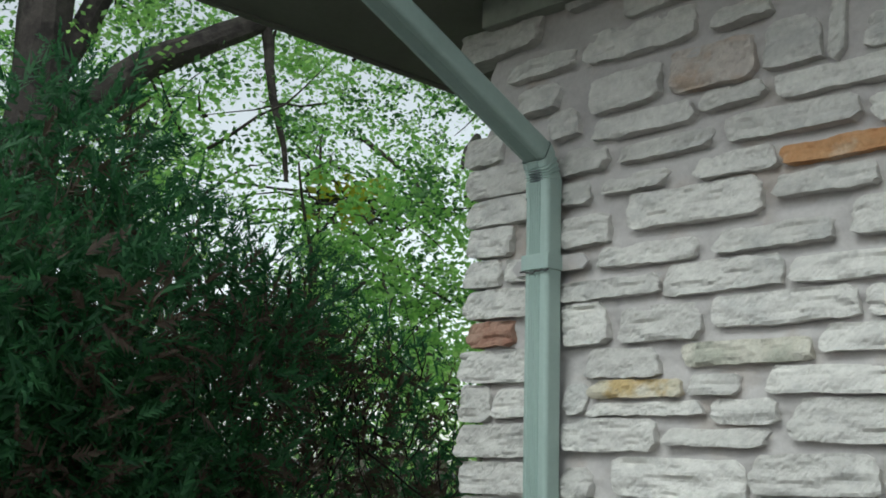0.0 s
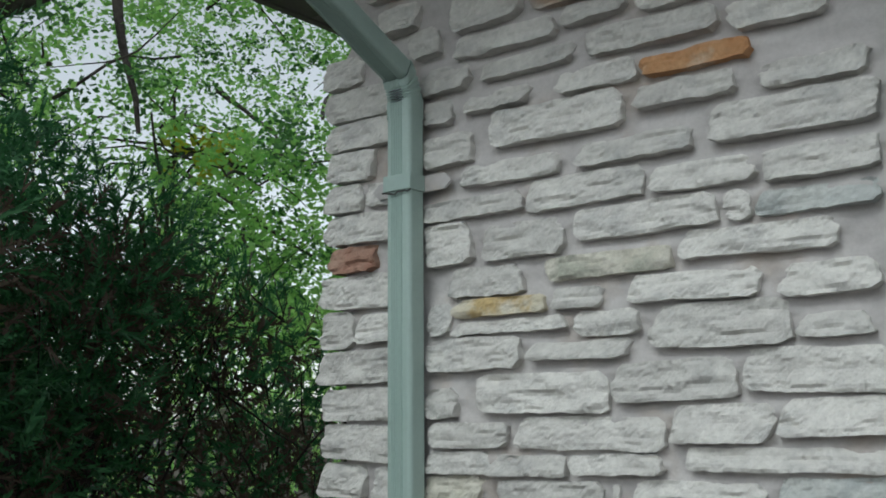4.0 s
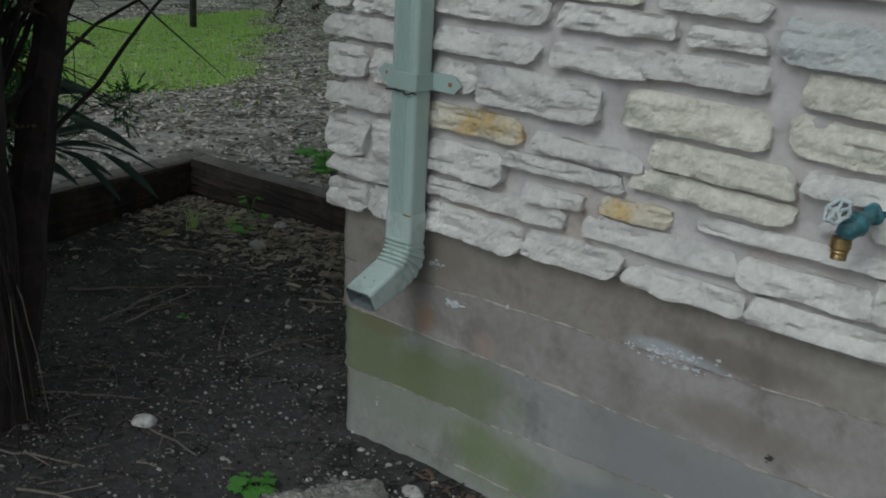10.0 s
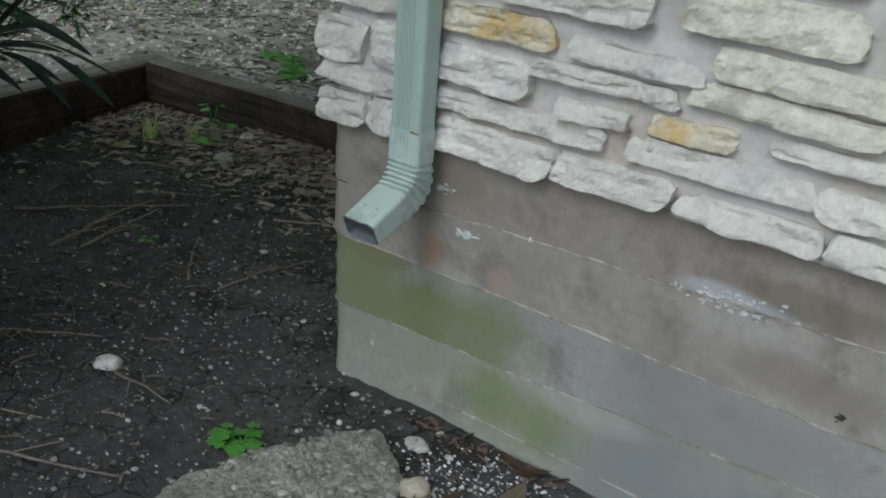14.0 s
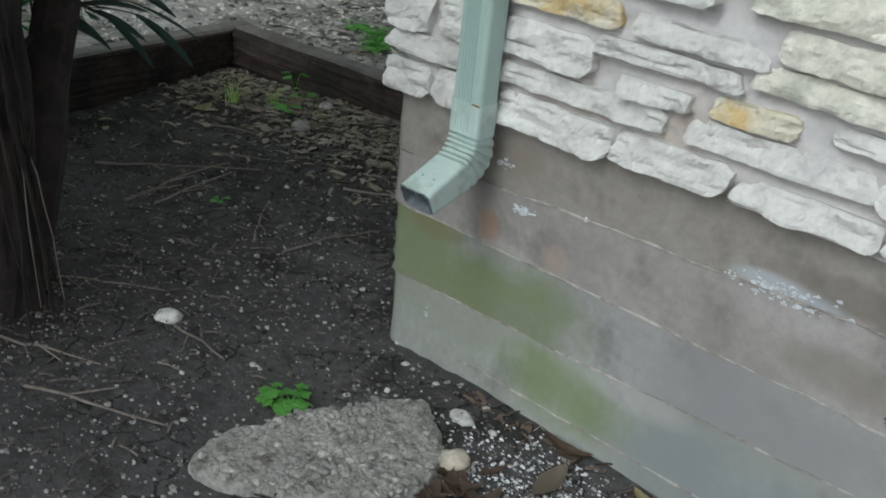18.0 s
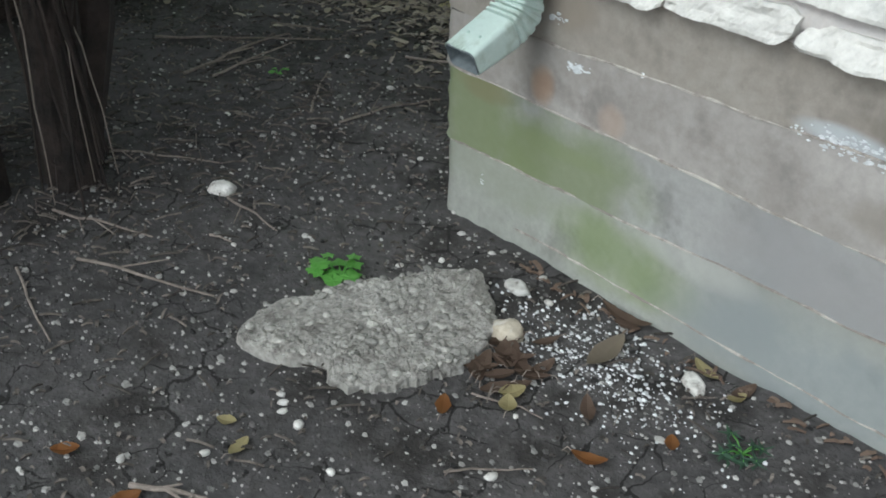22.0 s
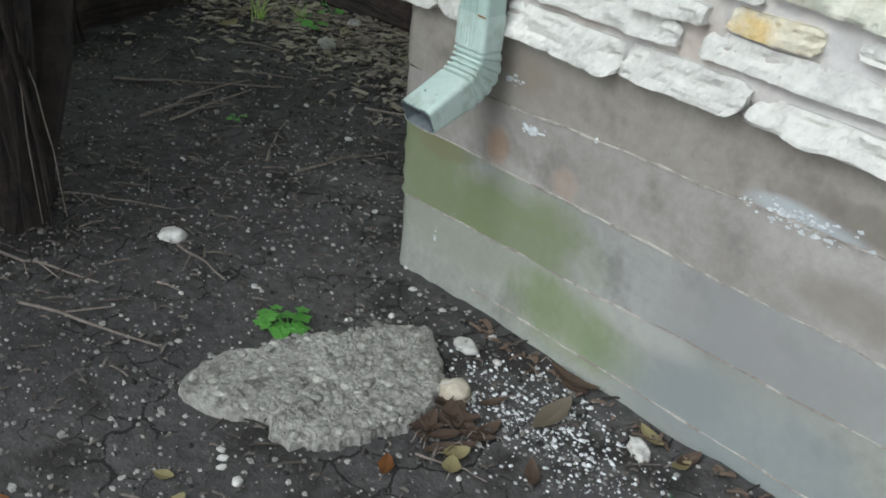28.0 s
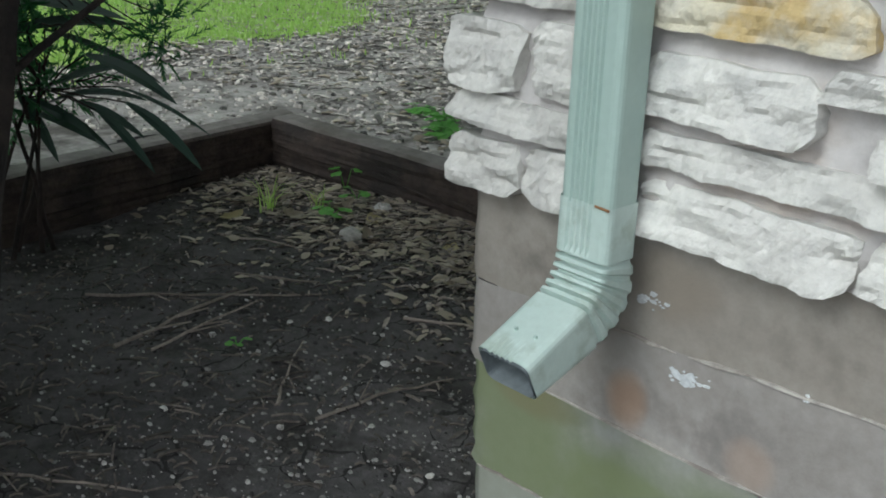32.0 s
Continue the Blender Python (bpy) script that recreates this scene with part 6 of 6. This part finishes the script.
# ---------------------------------------------------------------- trees
def sway(p):
    """From the planting plan to the place: turned about the yard, crowns lifted."""
    x, y, z = p
    dx, dy = x - 1.32, y + 1.44
    c, q = math.cos(radians(3.8)), math.sin(radians(3.8))
    return Vector((1.32 + dx * c - dy * q, -1.44 + dx * q + dy * c, z + 0.05 * math.hypot(dx, dy) * smooth(z, 0.6, 2.6)))
def tree(name, label, at, limbs, seed, crown, leaves, mat, size=0.05, clump_r=0.42):
    """limbs: (points, radius at start, radius at end); crown: list of centres round which leaf clumps sit."""
    r = random.Random(seed)
    t = thing(name, label, "tree", "trees", at=sway(at))
    crown = [tuple(sway(c)) for c in crown]
    for k, (pts, r0, r1) in enumerate(limbs):
        line = []
        for a, b in zip(pts, pts[1:]):
            line += bend(sway(a), sway(b), 5, r, 0.02)[:-1]
        line.append(sway(pts[-1]))
        grown("trunk" if k < 2 else "limb", line, r0, r1, OAKBARK, t, 14, k, 0.07)
    nr = np.random.RandomState(seed)
    # every fifth clump is coloured as if it stood in shade
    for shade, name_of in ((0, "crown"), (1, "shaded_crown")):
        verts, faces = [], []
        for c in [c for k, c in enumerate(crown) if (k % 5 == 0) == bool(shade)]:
            bunches = np.array(c) + nr.normal(size=(9, 3)) * clump_r * np.array([0.66, 0.66, 0.42])
            for q in range(leaves):
                p = bunches[q % 9] + nr.normal(size=3) * clump_r * np.array([0.17, 0.17, 0.12])
                a, b = nr.normal(size=3), nr.normal(size=3)
                a[2] *= 0.5
                a /= np.linalg.norm(a)
                b -= a * a.dot(b)
                b /= np.linalg.norm(b) + 1e-6
                l = size * nr.uniform(0.6, 1.25)
                n = len(verts)
                verts += [p - a * l, p + b * l * 0.6 - a * l * 0.1, p + a * l, p - b * l * 0.6 + a * l * 0.1]
                faces.append((n, n + 1, n + 2, n + 3))
        ob = raw(name_of, verts, faces, OAKSHADE if shade and mat is OAK else mat)
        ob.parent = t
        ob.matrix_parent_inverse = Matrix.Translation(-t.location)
    for k in range(min(70, 2 * len(crown))):
        c = Vector(crown[k % len(crown)])
        e = c + Vector((r.uniform(-0.9, 0.9), r.uniform(-0.9, 0.9), r.uniform(-0.5, 0.5)))
        grown("twig_spray", bend(c, e, 5, r, 0.05), 0.012, 0.003, OAKBARK, t, 5, k)
    return t
def crown_of(count, seed, az0, az1, r0, r1, z0, z1):
    """Clump centres in a thick shell of canopy round the garden's middle."""
    r = random.Random(seed)
    out = []
    while len(out) < count:
        a, d = radians(r.uniform(az0, az1)), r.uniform(r0, r1)
        z = r.uniform(z0, z1)
        x, y = 1.0 - d * math.sin(a), -1.3 + d * math.cos(a)
        if noise.noise((x * 0.8, y * 0.8, z * 0.8)) > 0.09 and not (x > -0.9 and y > -0.9):
            out.append((x, y, z))
    return out
tree("oak_tree", "tall many-stemmed oak with grey-brown bark and open crown", (-4.15, 1.10, 0.1), [
    ([(-4.15, 1.10, 0.0), (-4.05, 1.12, 2.0), (-4.02, 1.15, 4.2), (-3.9, 1.2, 8.0)], 0.20, 0.10),
    ([(-4.25, 0.85, 0.0), (-4.2, 0.84, 2.5), (-4.15, 0.82, 4.5), (-4.3, 0.6, 8.0)], 0.11, 0.06),
    ([(-4.05, 1.15, 2.7), (-3.75, 1.62, 3.10), (-3.40, 2.15, 3.45), (-3.0, 3.0, 3.75), (-2.5, 4.2, 4.2)], 0.105, 0.03),
    ([(-4.02, 1.20, 2.9), (-3.85, 1.55, 3.9), (-3.55, 1.95, 4.9), (-3.2, 2.3, 6.5)], 0.075, 0.03),
    ([(-3.86, 1.52, 3.8), (-3.55, 2.05, 4.3), (-3.1, 2.6, 5.2), (-2.6, 3.1, 5.9)], 0.05, 0.015),
    ([(-3.40, 2.15, 3.45), (-3.35, 2.2, 3.0), (-3.3, 2.3, 2.5)], 0.035, 0.012),
    ([(-4.2, 0.84, 4.0), (-3.8, 0.4, 5.0), (-3.2, 0.0, 6.0)], 0.06, 0.02),
], 5, crown_of(400, 3, 24, 92, 6.0, 10.5, 2.9, 8.8), 330, OAK, 0.026)
tree("oak_tree", "leafy oak with hanging bright green foliage behind the house corner", (-3.6, 4.6, 0.1), [
    ([(-3.6, 4.6, 0.0), (-3.5, 4.5, 2.0), (-3.3, 4.3, 5.0)], 0.13, 0.05),
    ([(-3.5, 4.5, 2.0), (-2.9, 4.0, 2.5), (-2.2, 3.7, 2.3)], 0.05, 0.01),
    ([(-3.45, 4.45, 2.6), (-3.0, 3.6, 3.0), (-2.5, 2.9, 2.6)], 0.045, 0.01),
    ([(-4.48, 3.4, 2.65), (-3.8, 3.4, 2.37), (-3.0, 3.4, 1.98)], 0.022, 0.010),
    ([(-3.87, 3.4, 3.08), (-3.6, 3.4, 2.90), (-3.28, 3.4, 2.63)], 0.020, 0.008),
], 8, crown_of(135, 9, 20, 60, 5.6, 9.0, 1.5, 3.8), 330, OAK, 0.025)
tree("yellowing_tree", "small tree with a few yellowing leaves", (-3.9, 3.1, 0.1), [
    ([(-3.9, 3.1, 0.0), (-3.8, 3.0, 1.5), (-3.6, 2.8, 2.9)], 0.022, 0.008),
    ([(-3.8, 3.0, 1.6), (-3.4, 2.6, 2.2), (-3.2, 2.3, 2.6)], 0.02, 0.006),
], 12, crown_of(5, 14, 46, 49, 6.2, 6.6, 2.5, 2.8), 30, YELLOWOAK, 0.045, 0.17)

# ---------------------------------------------------------------- fence and far shrubs
fence = thing("fence", "weathered grey-brown board fence behind the lawn", "fence")
for k in range(24):
    s = k / 23
    x, y = -5.6 + 3.0 * s, 3.9 + 2.2 * s
    part("board", block(x, y, 0.05, x + 0.118, y + 0.02, 1.30 + 0.03 * (k % 3), 0.003), FENCE, fence)
part("rail", loft([[(-5.6, 3.93, 0.4), (-5.6, 3.96, 0.4), (-5.6, 3.96, 0.47), (-5.6, 3.93, 0.47)], [(-2.5, 6.21, 0.4), (-2.5, 6.24, 0.4), (-2.5, 6.24, 0.47), (-2.5, 6.21, 0.47)]]), FENCE, fence)
r = np.random.RandomState(4)
verts, faces = [], []
for _ in range(520):
    a, d = r.uniform(0.35, 2.0), r.uniform(9, 15)
    c = np.array([1.0 - d * math.sin(a), -1.3 + d * math.cos(a), 0.1 + 1.9 * r.rand() ** 1.4])
    if noise.noise((c[0] * 0.5, c[1] * 0.5, 1)) < -0.22:
        continue
    for _ in range(46):
        p = c + r.normal(size=3) * np.array([0.45, 0.45, 0.32])
        u, v = r.normal(size=3), r.normal(size=3)
        u /= np.linalg.norm(u)
        v -= u * u.dot(v)
        v /= np.linalg.norm(v)
        l = 0.075 * r.uniform(0.6, 1.3)
        n = len(verts)
        verts += [p - u * l, p + v * l * 0.45, p + u * l, p - v * l * 0.45]
        faces.append((n, n + 1, n + 2, n + 3))
tagged(raw("far_shrubs", verts, faces, OAK), "mixed green shrubs in the distance", "shrubs", kind="stuff")
